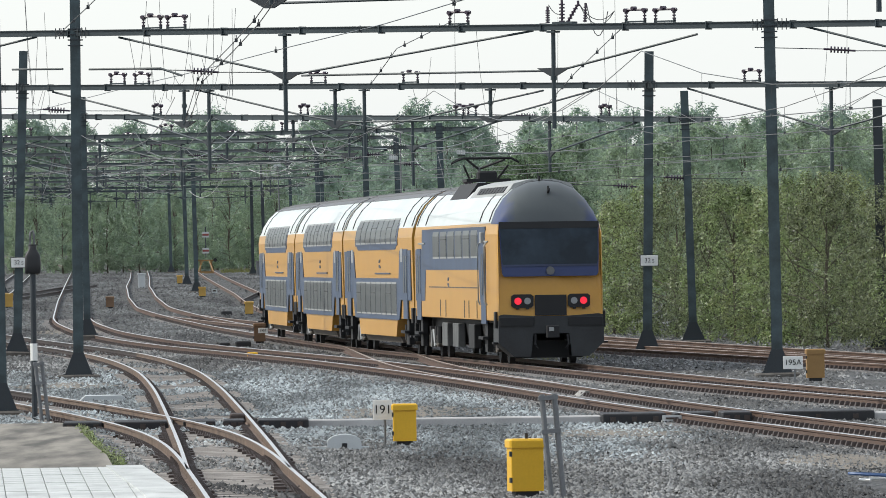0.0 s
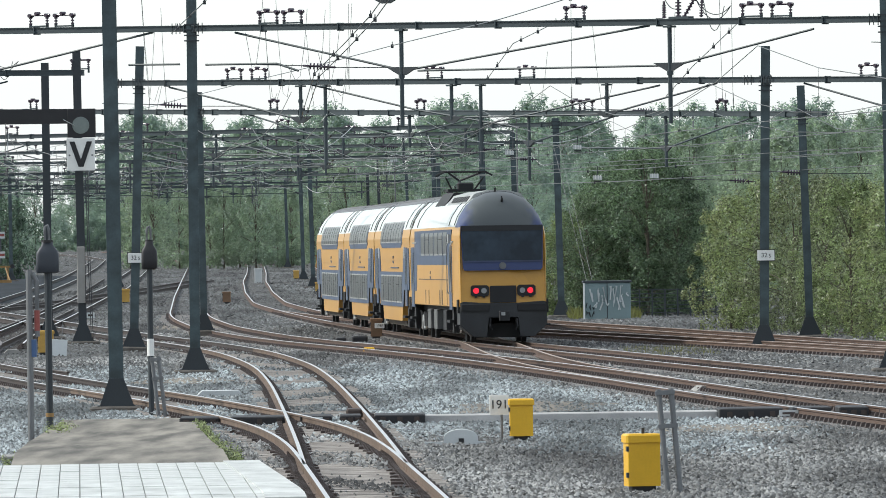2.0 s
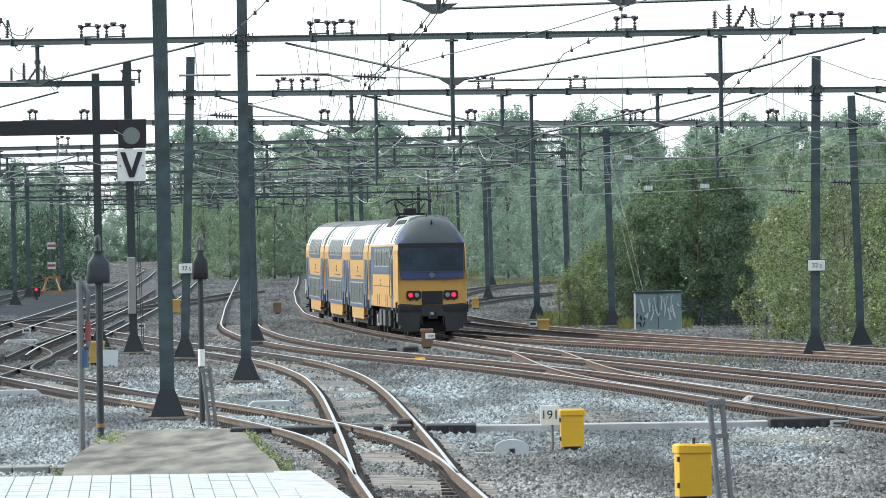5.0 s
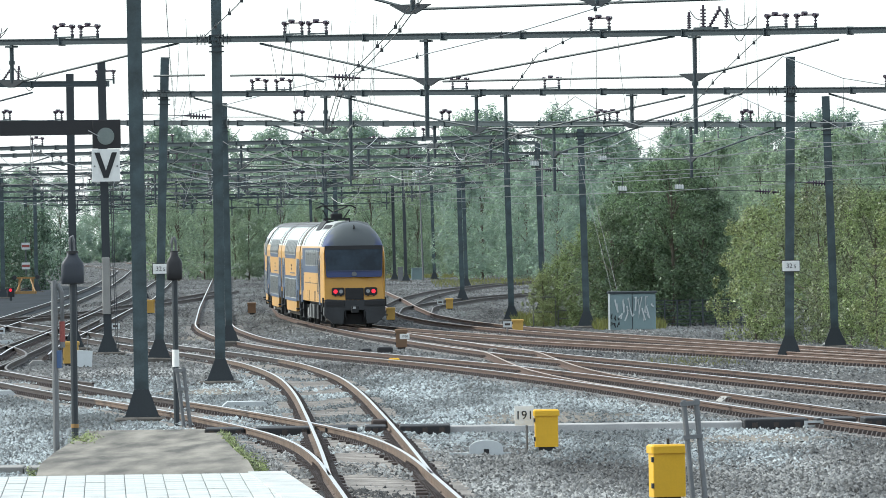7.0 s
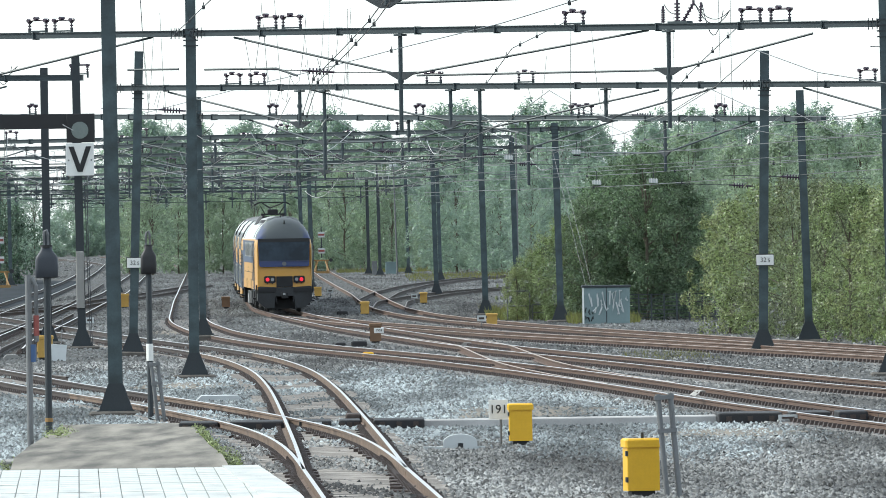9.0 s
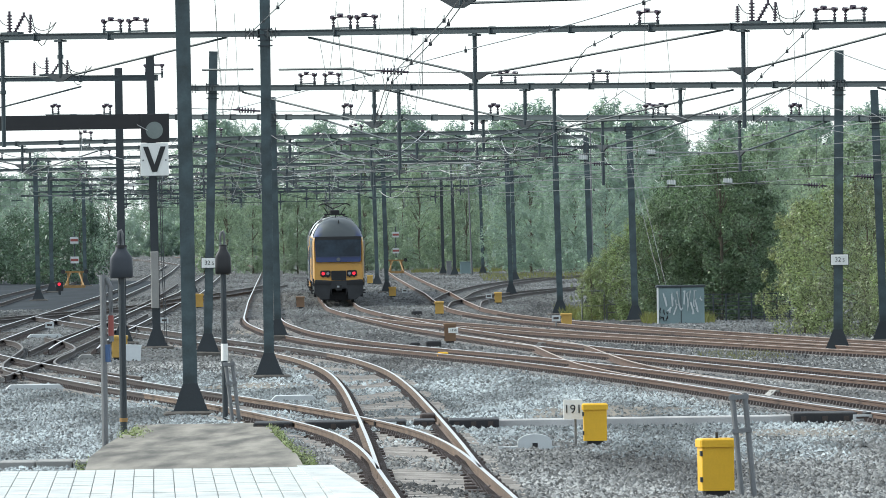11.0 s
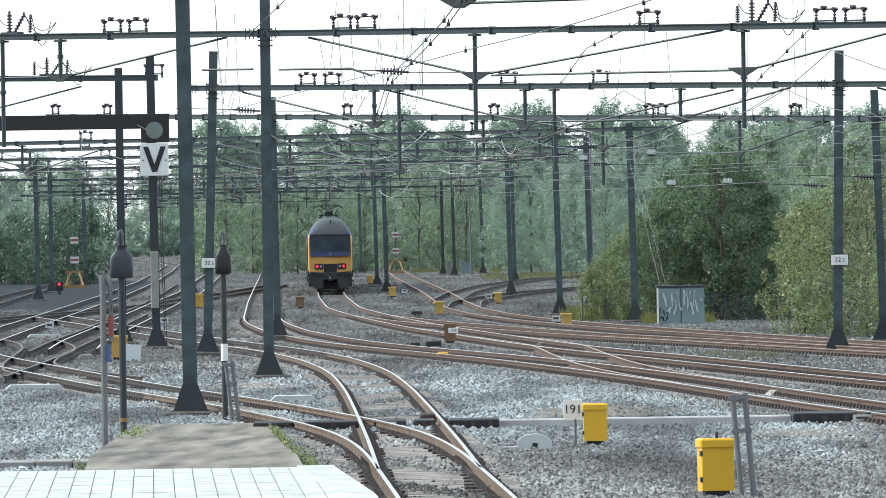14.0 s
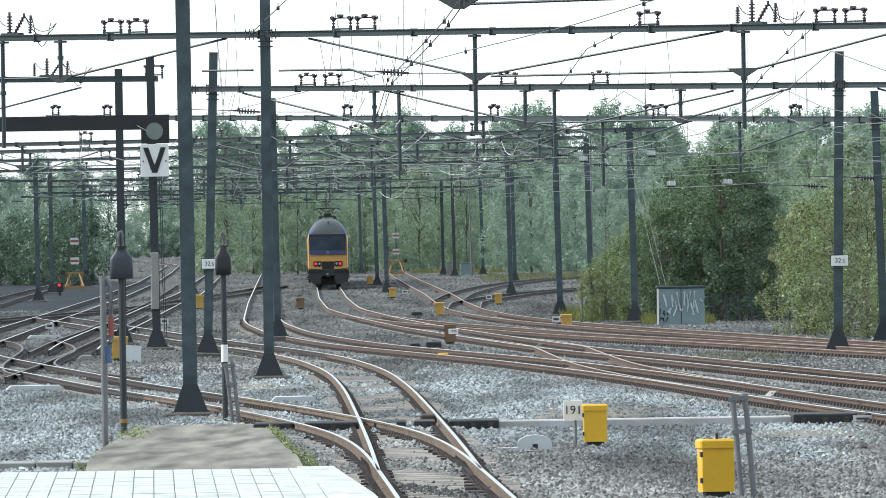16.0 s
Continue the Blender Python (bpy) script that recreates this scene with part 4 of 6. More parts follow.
def motor_coach():
    car = thing("double_deck_motor_coach", pose(0, 0, 0), "yellow and blue double-deck motor coach with red tail lamps lit", "train coach", "train")
    s = Shape()
    nose = -CAR / 2 + 1.75
    hull(s, [(1.34, 1.1)] + [(HALF, 1.12)] + SECTION[2:], nose, CAR / 2 - 0.25)
    part("body", s, T_YELLOW, car)
    corner_steps(car)
    # rounded end: rings from the body to the sloping face
    full = [(1.36, 1.1), (HALF, 1.12)] + SECTION[2:]
    ring0 = [(x, z) for x, z in full] + [(-x, z) for x, z in reversed(full[:-1])]
    lower, dome = Shape(), Shape()
    steps = ((1.75, 1.0, 1.0), (1.4, 0.97, 0.998), (1.05, 0.89, 0.99), (0.75, 0.74, 0.98), (0.5, 0.52, 0.97), (0.33, 0.27, 0.955), (0.24, 0.02, 0.94))
    rings = []
    for back, squash, wide in steps:
        ring = []
        for x, z in ring0:
            zz = z if z <= 3.55 else 3.55 + (z - 3.55) * squash
            lean = 0.0 if back > 1.7 else max(0.0, (z - 2.3)) / 1.25 * 0.14 * (1 - back / 1.75)
            end = back if z > 3.4 else max(0.06, back - 0.2) if back < 1.7 else back
            ring.append((x * wide, -CAR / 2 + min(1.75, end + lean), zz))
        rings.append(ring)
    m = len(ring0)
    for r in rings:
        lower.v.extend(r)
        dome.v.extend(r)
    for k in range(len(rings) - 1):
        for j in range(m):
            q = (j + 1) % m
            deck = min(ring0[j][1], ring0[q][1])
            (dome if deck >= 3.5 else lower).f.append((k * m + j, k * m + q, k * m + m + q, k * m + m + j))
    lower.add(rings[-1], [tuple(range(m))])
    for s in (lower, dome):
        used = sorted({q for f in s.f for q in f})
        at_new = {q: n for n, q in enumerate(used)}
        s.v, s.f = [s.v[q] for q in used], [tuple(at_new[q] for q in f) for f in s.f]
    part("end_wall", lower, T_YELLOW, car)
    part("end_dome", dome, T_DOME, car, "dark slate rounded roof end with blue cheeks", smooth=True)
    y = -CAR / 2

    def face(s, pts, off, thick=0.05):
        """A plate on the end face: corners as (x, z); it leans back with the face above the window sill."""
        def fy(z):
            return y + 0.06 + max(0.0, z - 2.2) / 1.35 * 0.28
        k = len(pts)
        s.add([(x, fy(z) - off, z) for x, z in pts] + [(x, fy(z) - off + thick, z) for x, z in pts], [tuple(range(k - 1, -1, -1)), tuple(range(k, 2 * k))] + [(i, (i + 1) % k, k + (i + 1) % k, k + i) for i in range(k)])
        return s

    part("blue_surround", face(Shape(), [(-1.17, 2.22), (1.17, 2.22), (1.22, 2.3), (1.27, 3.58), (-1.27, 3.58), (-1.22, 2.3)], 0.03), T_DEEP, car)
    ws = part("windscreen", face(Shape(), [(-1.19, 2.52), (1.19, 2.52), (1.21, 2.6), (1.235, 3.43), (-1.235, 3.43), (-1.21, 2.6)], 0.045), T_SCREEN, car)
    part("visor", face(Shape(), [(-1.25, 3.43), (1.25, 3.43), (1.26, 3.6), (-1.26, 3.6)], 0.055), T_UNDER, ws)
    part("sill", face(Shape(), [(-1.2, 2.47), (1.2, 2.47), (1.2, 2.52), (-1.2, 2.52)], 0.05), T_NAVY, ws)
    part("badge", Shape().tube([(0.0, y + 0.08, 2.36), (0.0, y - 0.02, 2.36)], 0.105, 16), T_BADGE, car)
    part("hatch", face(Shape(), [(-0.4, 1.23), (0.4, 1.23), (0.4, 1.75), (-0.4, 1.75)], 0.02), T_UNDER, car, "black coupler hatch")
    for sx in (-1, 1):
        hs = part("lamp_housing", face(Shape(), [(sx * 0.715 + px, 1.6 + pz) for px, pz in ((-0.28, -0.12), (-0.22, -0.17), (0.22, -0.17), (0.28, -0.12), (0.28, 0.12), (0.22, 0.17), (-0.22, 0.17), (-0.28, 0.12))], 0.035), T_UNDER, car)
        part("tail_lamp", Shape().tube([(sx * 0.83, y + 0.08, 1.6), (sx * 0.83, y - 0.0, 1.6)], 0.09, 16), LAMP_RED, hs, "lit red tail lamp")
        part("headlamp", Shape().tube([(sx * 0.59, y + 0.08, 1.6), (sx * 0.59, y - 0.0, 1.6)], 0.085, 16), LAMP_OFF, hs)
        for dx in (-0.12, 0.12):
            part("lug", Shape().box(sx * 0.715 + dx - 0.04, sx * 0.715 + dx + 0.04, y + 0.0, y + 0.06, 1.39, 1.45, 0.008), T_UNDER, hs)
    apron = Shape()
    apron.prism([(-1.32, 1.24), (-1.2, 1.27), (-0.45, 1.22), (0.45, 1.22), (1.2, 1.27), (1.32, 1.24), (1.335, 0.55), (0.95, 0.2), (0.52, 0.2), (0.45, 0.78), (-0.45, 0.78), (-0.52, 0.2), (-0.95, 0.2), (-1.335, 0.55)], y - 0.02, y + 1.5)
    part("apron", apron, T_APRON, car, "black lower apron with bevelled corners")
    for sx in (-1, 1):
        part("bumper", Shape().box(sx * 0.87 - 0.44, sx * 0.87 + 0.44, y - 0.09, y - 0.02, 0.98, 1.2, 0.02), T_UNDER, car, "black rubber bumper block")
    # added black sheet: darkens the open gap under the apron
    part("deflector", Shape().prism([(-1.0, 0.6), (1.0, 0.6), (0.85, 0.16), (-0.85, 0.16)], y + 0.7, y + 0.9), T_UNDER, car, "black sheet added to darken the gap under the apron")
    part("coupler", Shape().tube([(0, y + 0.4, 0.82), (0, y - 0.35, 0.82)], 0.1, 10).box(-0.16, 0.16, y - 0.5, y - 0.3, 0.68, 0.98, 0.02), T_UNDER, car)
    part("coupler_plate", Shape().box(-0.1, 0.02, y - 0.52, y - 0.5, 0.84, 0.94), T_GREY, car)
    for sx in (-1, 1):
        part("hose", Shape().tube([(sx * 0.4, y - 0.06, 0.75), (sx * 0.42, y - 0.14, 0.5), (sx * 0.36, y - 0.1, 0.4)], 0.03, 6), T_UNDER, car)
    part("horn", Shape().tube([(0.05, y + 0.95, 4.3), (0.05, y + 0.7, 4.42)], 0.035, 8).tube([(0.05, y + 0.9, 4.2), (0.05, y + 0.9, 4.5)], 0.025, 6).tube([(0.05, y + 0.86, 4.2), (0.05, y + 0.94, 4.2)], 0.06, 6), T_UNDER, car)
    part("aerial", Shape().tube([(-0.1, y + 1.7, 4.6), (-0.1, y + 1.7, 4.76)], 0.03, 6), T_UNDER, car)
    # this gangway is widened too, to darken the gap behind the motor coach
    part("gangway", Shape().prism([(-1.26, 0.9), (1.26, 0.9), (1.26, 3.4), (1.1, 3.9), (0.7, 4.3), (-0.7, 4.3), (-1.1, 3.9), (-1.26, 3.4)], CAR / 2 - 0.3, CAR / 2 + 0.05), T_UNDER, car)
    roof_parts(car, nose, CAR / 2 - 0.25)
    part("roof_equipment", Shape().prism([(-0.95, 4.27), (0.95, 4.27), (0.72, 4.58), (0.3, 4.69), (-0.3, 4.69), (-0.72, 4.58)], nose + 0.3, nose + 11.0), T_ROOFBOX, car, "light grey roof housing with slots")
    part("resistor_box", Shape().prism([(-0.95, 4.27), (0.95, 4.27), (0.64, 4.7), (-0.64, 4.7)], nose + 12.0, nose + 17.5), T_UNDER, car, "black roof resistor box")
    for i in range(9):
        yy = nose + 1.4 + i * 0.9
        for sx in (-1, 1):
            gr = Shape()
            gr.add([(sx * (q + e), w, z) for e in (0.0, 0.02) for q, w, z in ((0.886, yy, 4.36), (0.886, yy + 0.75, 4.36), (0.77, yy + 0.75, 4.52), (0.77, yy, 4.52))], [(0, 1, 2, 3), (4, 5, 6, 7), (0, 1, 5, 4), (1, 2, 6, 5), (2, 3, 7, 6), (3, 0, 4, 7)])
            part("louvre", gr, T_UNDER, car)
    py = y + 18.5
    pan = part("pantograph", Shape().box(-0.6, 0.6, py - 0.7, py - 0.6, 4.76, 4.84).box(-0.6, 0.6, py + 0.6, py + 0.7, 4.76, 4.84).box(-0.6, -0.5, py - 0.6, py + 0.6, 4.76, 4.84).box(0.5, 0.6, py - 0.6, py + 0.6, 4.76, 4.84), T_UNDER, car, "raised pantograph under the contact wire")
    for sx in (-0.5, 0.5):
        for q in (-0.6, 0.6):
            ins = Shape()
            stack(ins, sx, 4.55, 4.78, 0.08, 3, py + q)
            part("insulator", ins, INSUL, pan)
    part("pantograph_drive", Shape().box(-0.26, 0.26, py - 0.35, py + 0.3, 4.8, 5.05, 0.04), T_UNDER, pan)
    part("pantograph_arm", Shape().tube([(-0.15, py, 4.9), (-0.1, py + 1.3, 5.12)], 0.045, 6).tube([(-0.1, py + 1.3, 5.12), (-0.5, py + 0.2, 5.36)], 0.035, 6).tube([(-0.1, py + 1.3, 5.12), (0.5, py + 0.2, 5.36)], 0.035, 6).tube([(-0.35, py + 1.1, 4.8), (-0.6, py + 0.2, 5.2)], 0.03, 6).tube([(0.35, py + 1.1, 4.8), (0.6, py + 0.2, 5.2)], 0.03, 6), T_UNDER, pan)
    part("pan_head", Shape().tube([(-0.95, py + 0.2, 5.26), (-0.7, py + 0.2, 5.4), (0.7, py + 0.2, 5.4), (0.9, py + 0.2, 5.28)], 0.035, 6).tube([(-0.9, py - 0.1, 5.3), (-0.65, py - 0.1, 5.4), (0.65, py - 0.1, 5.4), (0.85, py - 0.1, 5.3)], 0.035, 6), T_UNDER, pan)
    for side in (-1, 1):
        s = Shape()
        slanted(s, side, [(-10.2, 3.5), (-10.0, 2.3), (-9.5, 1.55), (-8.6, 1.55), (-8.2, 2.4), (9.0, 2.4), (9.4, 1.55), (12.6, 1.55), (12.6, 2.95), (10.4, 2.95), (10.2, 3.5)], 0.008)
        part("side_band", s, T_BLUE, car)
        windows(car, side, -8.2, 6.6, 6, 2.75, 3.42, 0.5)
        for yy in (-9.6, 11.4):
            door(car, side, yy)
        for yy in (-10.75, -10.5, -8.7):
            part("grab_rail", Shape().tube([(side * (HALF + 0.02), yy, 1.5), (side * (HALF + 0.07), yy, 1.6), (side * (HALF + 0.07), yy, 3.0), (side * (HALF + 0.02), yy, 3.1)], 0.022, 6), T_GREY, car)
        part("mirror", Shape().box(side * (HALF + 0.05) - 0.05, side * (HALF + 0.05) + 0.05, -9.95, -9.6, 3.08, 3.36, 0.01), T_GREY, car)
        for yy in (-11.1, 9.2):
            part("rain_gutter", Shape().box(side * (HALF + 0.01) - 0.02, side * (HALF + 0.01) + 0.02, yy, yy + 2.2, 3.1, 3.14), T_GREY, car)
        em = Shape()
        emblem(em, side, 1.5, 1.95)
        part("badge", em, T_BLUE, car)
        for yy in (-7.5, -5.0, -3.6, 2.4, 4.2):
            pn = Shape()
            band(pn, side, yy - 0.09, yy + 0.09, 1.15, 1.6, 0.01)
            part("vent", pn, T_SKIRT, car)
        ln = Shape()
        band(ln, side, -8.0, 8.0, 1.92, 1.95, 0.009)
        part("panel_seam", ln, T_SKIRT, car)
        for yy in (-4.6, 0.5, 4.0):
            part("equipment_box", Shape().box(side * 1.2 - 0.1, side * 1.2 + 0.1, yy - 0.85, yy + 0.85, 0.36, 0.98, 0.02), T_BOX if yy > 0 else T_UNDER, car)
    part("underframe", Shape().prism([(-1.12, 1.1), (1.12, 1.1), (1.0, 0.45), (-1.0, 0.45)], -6.4, 6.4), T_UNDER, car)
    for y0 in (-CAR / 2 + 1.3, 6.5):
        part("frame_end", Shape().box(-1.0, 1.0, y0, y0 + 5.4, 0.78, 1.1), T_UNDER, car)
    for yy in (-9.3, 9.5):
        bogie(car, yy)
    return car


train = [motor_coach(), coach("yellow and blue double-deck coach with pale roof")]
train += [copy_thing(train[1], pose(0, 30, 0)), copy_thing(train[1], pose(0, 60, 0))]


# ---- platform end, path, posts and boxes on the ballast ----
PLAT_Z = 0.45
plat = Shape()
A60, A88, A99 = ahead(-12), ahead(88), ahead(99.7)
plat.add([(-14, A60, PLAT_Z), (1.65, A60, PLAT_Z), (-0.79, A88, PLAT_Z), (-1.48, A99, PLAT_Z), (-14, A99, PLAT_Z), (-14, A60, -0.4), (1.65, A60, -0.4), (-0.79, A88, -0.4), (-1.48, A99, -0.4), (-14, A99, -0.4)],
         [(0, 1, 2, 3, 4), (5, 9, 8, 7, 6), (0, 5, 6, 1), (1, 6, 7, 2), (2, 7, 8, 3), (3, 8, 9, 4), (4, 9, 5, 0)])
platform = tagged(part("platform", plat, TILE_JOINT), "pale tiled platform end with sandy joints", "platform", kind="structure")
path_pts = [(ahead(d), xl, xr, z) for d, xl, xr, z in ((100.0, -4.75, -1.85, 0.42), (110, -5.15, -2.15, 0.32), (122, -5.5, -2.6, 0.14), (135, -5.75, -3.05, -0.02), (147.5, -5.95, -3.45, -0.14))]
pth = Shape()
for d0, xl, xr, z in path_pts:
    pth.v.extend([(xl, d0, z), (xr, d0, z), (xr, d0, -0.5), (xl, d0, -0.5)])
for i in range(len(path_pts) - 1):
    for j in range(4):
        q = (j + 1) % 4
        pth.f.append((i * 4 + j, i * 4 + q, i * 4 + 4 + q, i * 4 + 4 + j))
pth.f.append((16, 17, 18, 19))
tagged(part("path", pth, ASPHALT), "worn pale concrete ramp at the platform's end", "path", kind="structure")


kerb_row = thing("kerb_row", pose(0, ahead(123), BED_Z), "low row of pale concrete kerb slabs in the ballast", "kerb")
for i in range(7):
    part("slab", Shape().box(-9.6 + i * 0.6, -9.02 + i * 0.6, -0.5, 0.9, -0.02, 0.1 + 0.006 * (i % 3), 0.015), CONCRETE, kerb_row)


def ground_at(x, d):
    if path_pts[0][0] < d < path_pts[-1][0]:
        ds = [p[0] for p in path_pts]
        if np.interp(d, ds, [p[1] for p in path_pts]) < x < np.interp(d, ds, [p[2] for p in path_pts]):
            return float(np.interp(d, ds, [p[3] for p in path_pts]))
    return BED_Z


def cabinet(x, d, w, h, label, material, turn=8.0):
    d = ahead(d)
    z = ground_at(x, d)
    root = thing("trackside_cabinet", pose(x, d, z, 0, 0, turn), label, "cabinet", "trackside cabinets")
    part("body", Shape().box(-w / 2, w / 2, -0.2, 0.2, 0.08, h * 0.86, 0.01), material, root)
    part("lid", Shape().box(-w / 2 - 0.025, w / 2 + 0.025, -0.23, 0.23, h * 0.85, h, 0.025), material, root)
    part("plinth", Shape().box(-w / 2 + 0.06, w / 2 - 0.06, -0.15, 0.15, 0, 0.1), BLACK, root)
    for k in (0.25, 0.7):
        part("hinge", Shape().box(-w / 2 - 0.02, -w / 2 + 0.01, -0.21, -0.12, h * k, h * k + 0.07), STEEL_DARK, root)
    return root


big = cabinet(3.71, 105.0, 0.45, 0.8, "bright yellow trackside cabinet with overhanging lid", YELLOW_BOX)
part("knob", Shape().tube([(0.02, 0, 0.79), (0.02, 0, 0.88)], 0.022, 8), BLACK, big)
cabinet(2.56, 130.7, 0.4, 0.72, "bright yellow trackside cabinet beside a number plate", YELLOW_BOX, 0)
cabinet(0.19, 252.0, 0.38, 0.68, "brown trackside cabinet carrying a number sign", BROWN_BOX, 0)
cabinet(13.2, 179.4, 0.42, 0.76, "ochre trackside cabinet beside a mast", YELLOW_OCHRE, 0)
for x, d, w, h in ((-2.92, 435.9, 0.4, 0.6), (-0.2, 337.7, 0.38, 0.62), (2.75, 385.6, 0.36, 0.6), (-5.29, 549.1, 0.4, 0.65), (4.62, 288.0, 0.4, 0.55), (-9.75, 229.0, 0.46, 0.74), (-12.39, 386.6, 0.4, 0.75)):
    cabinet(x, d, w, h, "small yellow trackside cabinet in the ballast", YELLOW_DULL, 0)
cabinet(-7.11, 378.3, 0.4, 0.6, "weathered brown trackside cabinet beside rails", BROWN_BOX, 0)


def number_sign(text, x, d, z, w, h, label, post=True, material=None):
    d = ahead(d)
    root = thing("number_sign", pose(x, d, z), label, "sign", "number signs")
    part("plate", Shape().box(-w / 2, w / 2, -0.015, 0.015, -h / 2, h / 2, 0.006), WHITE, root)
    writing("lettering", text, h * 0.62, pose(0, -0.02, 0, 90, 0, 0), BLACK, root)
    if post:
        part("post", Shape().tube([(0.04, 0.02, -h / 2 + 0.02), (0.04, 0.02, ground_at(x, d) - z - 0.05)], 0.022, 8), GALV, root)
    return root


number_sign("191", 2.19, 131.1, 0.41, 0.33, 0.34, "white number plate on a short post")
number_sign("1958", 0.3, 251.6, 0.24, 0.32, 0.17, "white number plate on an ochre cabinet", False)
number_sign("195A", 12.62, 178.6, 0.26, 0.46, 0.3, "white number plate on a low stake")
for x, d, z, w in ((-7.24, 235.95, 2.65, 0.46), (11.58, 222.75, 2.5, 0.5)):
    root = number_sign("32", x, d, z, w, 0.3, "white kilometre sign with dark rim on a mast", False)
    next(o for o in root.children if o.type == "FONT").location.x = -0.05
    writing("small_lettering", "5", 0.15, pose(0.115, -0.02, -0.02, 90, 0, 0), BLACK, root)
    rim = Shape().box(-w / 2 - 0.02, w / 2 + 0.02, 0.004, 0.03, -0.17, 0.17)
    part("rim", rim, BLACK, root)

# signal arm with a lamp head and the V board
arm = thing("signal_arm", pose(-9.38, ahead(249.2), 0), "black signal arm with dull lamp and white V board", "signal", "")
part("beam", Shape().box(-7.5, 0.5, -0.1, 0.1, 7.02, 7.5), BLACK, arm)
part("lamp_head", Shape().box(-0.42, 0.5, -0.16, 0.12, 6.56, 7.5, 0.02), BLACK, arm)
part("lens", Shape().tube([(0.02, -0.14, 6.96), (0.02, -0.2, 6.96)], 0.28, 24), PALE_LENS, arm, "dull unlit lens")
vb = part("board", Shape().box(-0.45, 0.47, -0.2, -0.17, 5.48, 6.54, 0.01), WHITE, arm, "white board with a bold black V")
vs = Shape()
for sx in (-1, 1):
    vs.prism([(0.01 + sx * 0.2, 6.43), (0.01 + sx * 0.37, 6.43), (0.01 + sx * 0.08, 5.6), (0.01, 5.6), (0.01, 5.84)], -0.225, -0.2)
part("letter_v", vs, BLACK, vb)
for x in (-0.36, 0.38):
    part("screw", Shape().tube([(x, -0.2, 5.98), (x, -0.22, 5.98)], 0.03, 8), GALV, vb)
part("bracket", Shape().box(-0.1, 0.1, -0.1, 0.5, 7.1, 7.3), BLACK, arm)


def hooded_post(x, d, top, label, body, cap_h=0.55, w=0.36, r=0.06, band_z=None):
    d = ahead(d)
    z = ground_at(x, d)
    root = thing("trackside_post", pose(x, d, 0), label, "signal post", "hooded posts")
    part("post", Shape().tube([(0, 0, z - 0.05), (0, 0, top - cap_h)], r, 10), STEEL_DARK, root)
    zt = top - cap_h
    hd = Shape()
    levels = ((0.0, 0.9, 0.85), (0.04, 0.98, 0.97), (0.3, 1.0, 1.0), (0.6, 0.97, 0.97), (0.7, 0.88, 0.9), (0.82, 0.62, 0.7), (0.88, 0.5, 0.6), (1.0, 0.46, 0.55))
    m = 20
    for f, kx, ky in levels:
        for q in range(m):
            a = 2 * math.pi * q / m
            c, s = math.cos(a), math.sin(a)
            hd.v.append((w / 2 * kx * math.copysign(abs(c) ** 0.45, c), 0.15 * ky * math.copysign(abs(s) ** 0.45, s), zt + cap_h * f))
    for k in range(len(levels) - 1):
        hd.f += [(k * m + q, k * m + (q + 1) % m, (k + 1) * m + (q + 1) % m, (k + 1) * m + q) for q in range(m)]
    hd.f += [tuple(range(m - 1, -1, -1)), tuple(range((len(levels) - 1) * m, len(levels) * m))]
    part("hood", hd, body, root, smooth=True)
    zc = zt + cap_h
    part("collar", Shape().tube([(0, 0, zc - 0.02), (0, 0, zc + 0.03)], w * 0.26, 12), BLACK, root)
    part("spout", Shape().tube([(0.03, 0, zc), (0.03, 0, zc + 0.22), (0.005, 0, zc + 0.3), (-0.035, 0, zc + 0.27), (-0.045, 0, zc + 0.2), (-0.045, 0, zc)], 0.026, 8), GALV, root, "pale looped pipe end")
    if band_z:
        part("white_band", Shape().tube([(0, 0, band_z), (0, 0, band_z + 0.34)], r + 0.012, 10), WHITE, root)
    return root


p1 = hooded_post(-5.79, 137.2, 3.32, "dark post with a slate hooded box", DARK_BOX, 0.56, 0.42, 0.062)
part("ring", Shape().tube([(0, 0, 0.17), (0, 0, 0.24)], 0.075, 10), YELLOW_OCHRE, p1)
hooded_post(-4.38, 151.8, 3.28, "slim black post with white band and hooded box", BLACK, 0.55, 0.32, 0.058, 1.0)


def leaning_rail(x, d, top, label, lean, gap=0.17):
    d = ahead(d)
    z = ground_at(x, d)
    root = thing("stake_pair", pose(x, d, z, 0, lean, 0), label, "stake", "stakes")
    for k in (0, gap):
        part("stake", Shape().tube([(k, 0, -0.1), (k, 0, top - z)], 0.038, 10), GALV, root)
    for q in ((top - z) * 0.62, top - z - 0.08):
        part("clamp", Shape().box(-0.05, gap + 0.05, -0.05, 0.05, q, q + 0.06), GALV, root)
    return root


leaning_rail(4.04, 104.4, 1.22, "pair of grey tubular stakes beside a cabinet", -4.5)
leaning_rail(-4.2, 150.5, 1.0, "pair of grey tubular stakes by the path", -6.0, 0.13)
st = thing("marker_post", pose(-5.86, ahead(131.2), ground_at(-5.85, ahead(131.2))), "grey post with red and blue bands in weeds", "post")
part("pole", Shape().tube([(0, 0, -0.05), (0, 0, 3.05)], 0.055, 10), GALV, st)
part("second_pole", Shape().tube([(0.13, 0, 1.9), (0.13, 0, 2.85), (0.06, 0, 3.0)], 0.045, 10), GALV, st)
part("red_band", Shape().tube([(0.13, 0, 2.0), (0.13, 0, 2.35)], 0.05, 10), RED, st)
part("blue_band", Shape().tube([(0.06, 0, 1.55), (0.06, 0, 1.85)], 0.058, 10), BLUE, st)

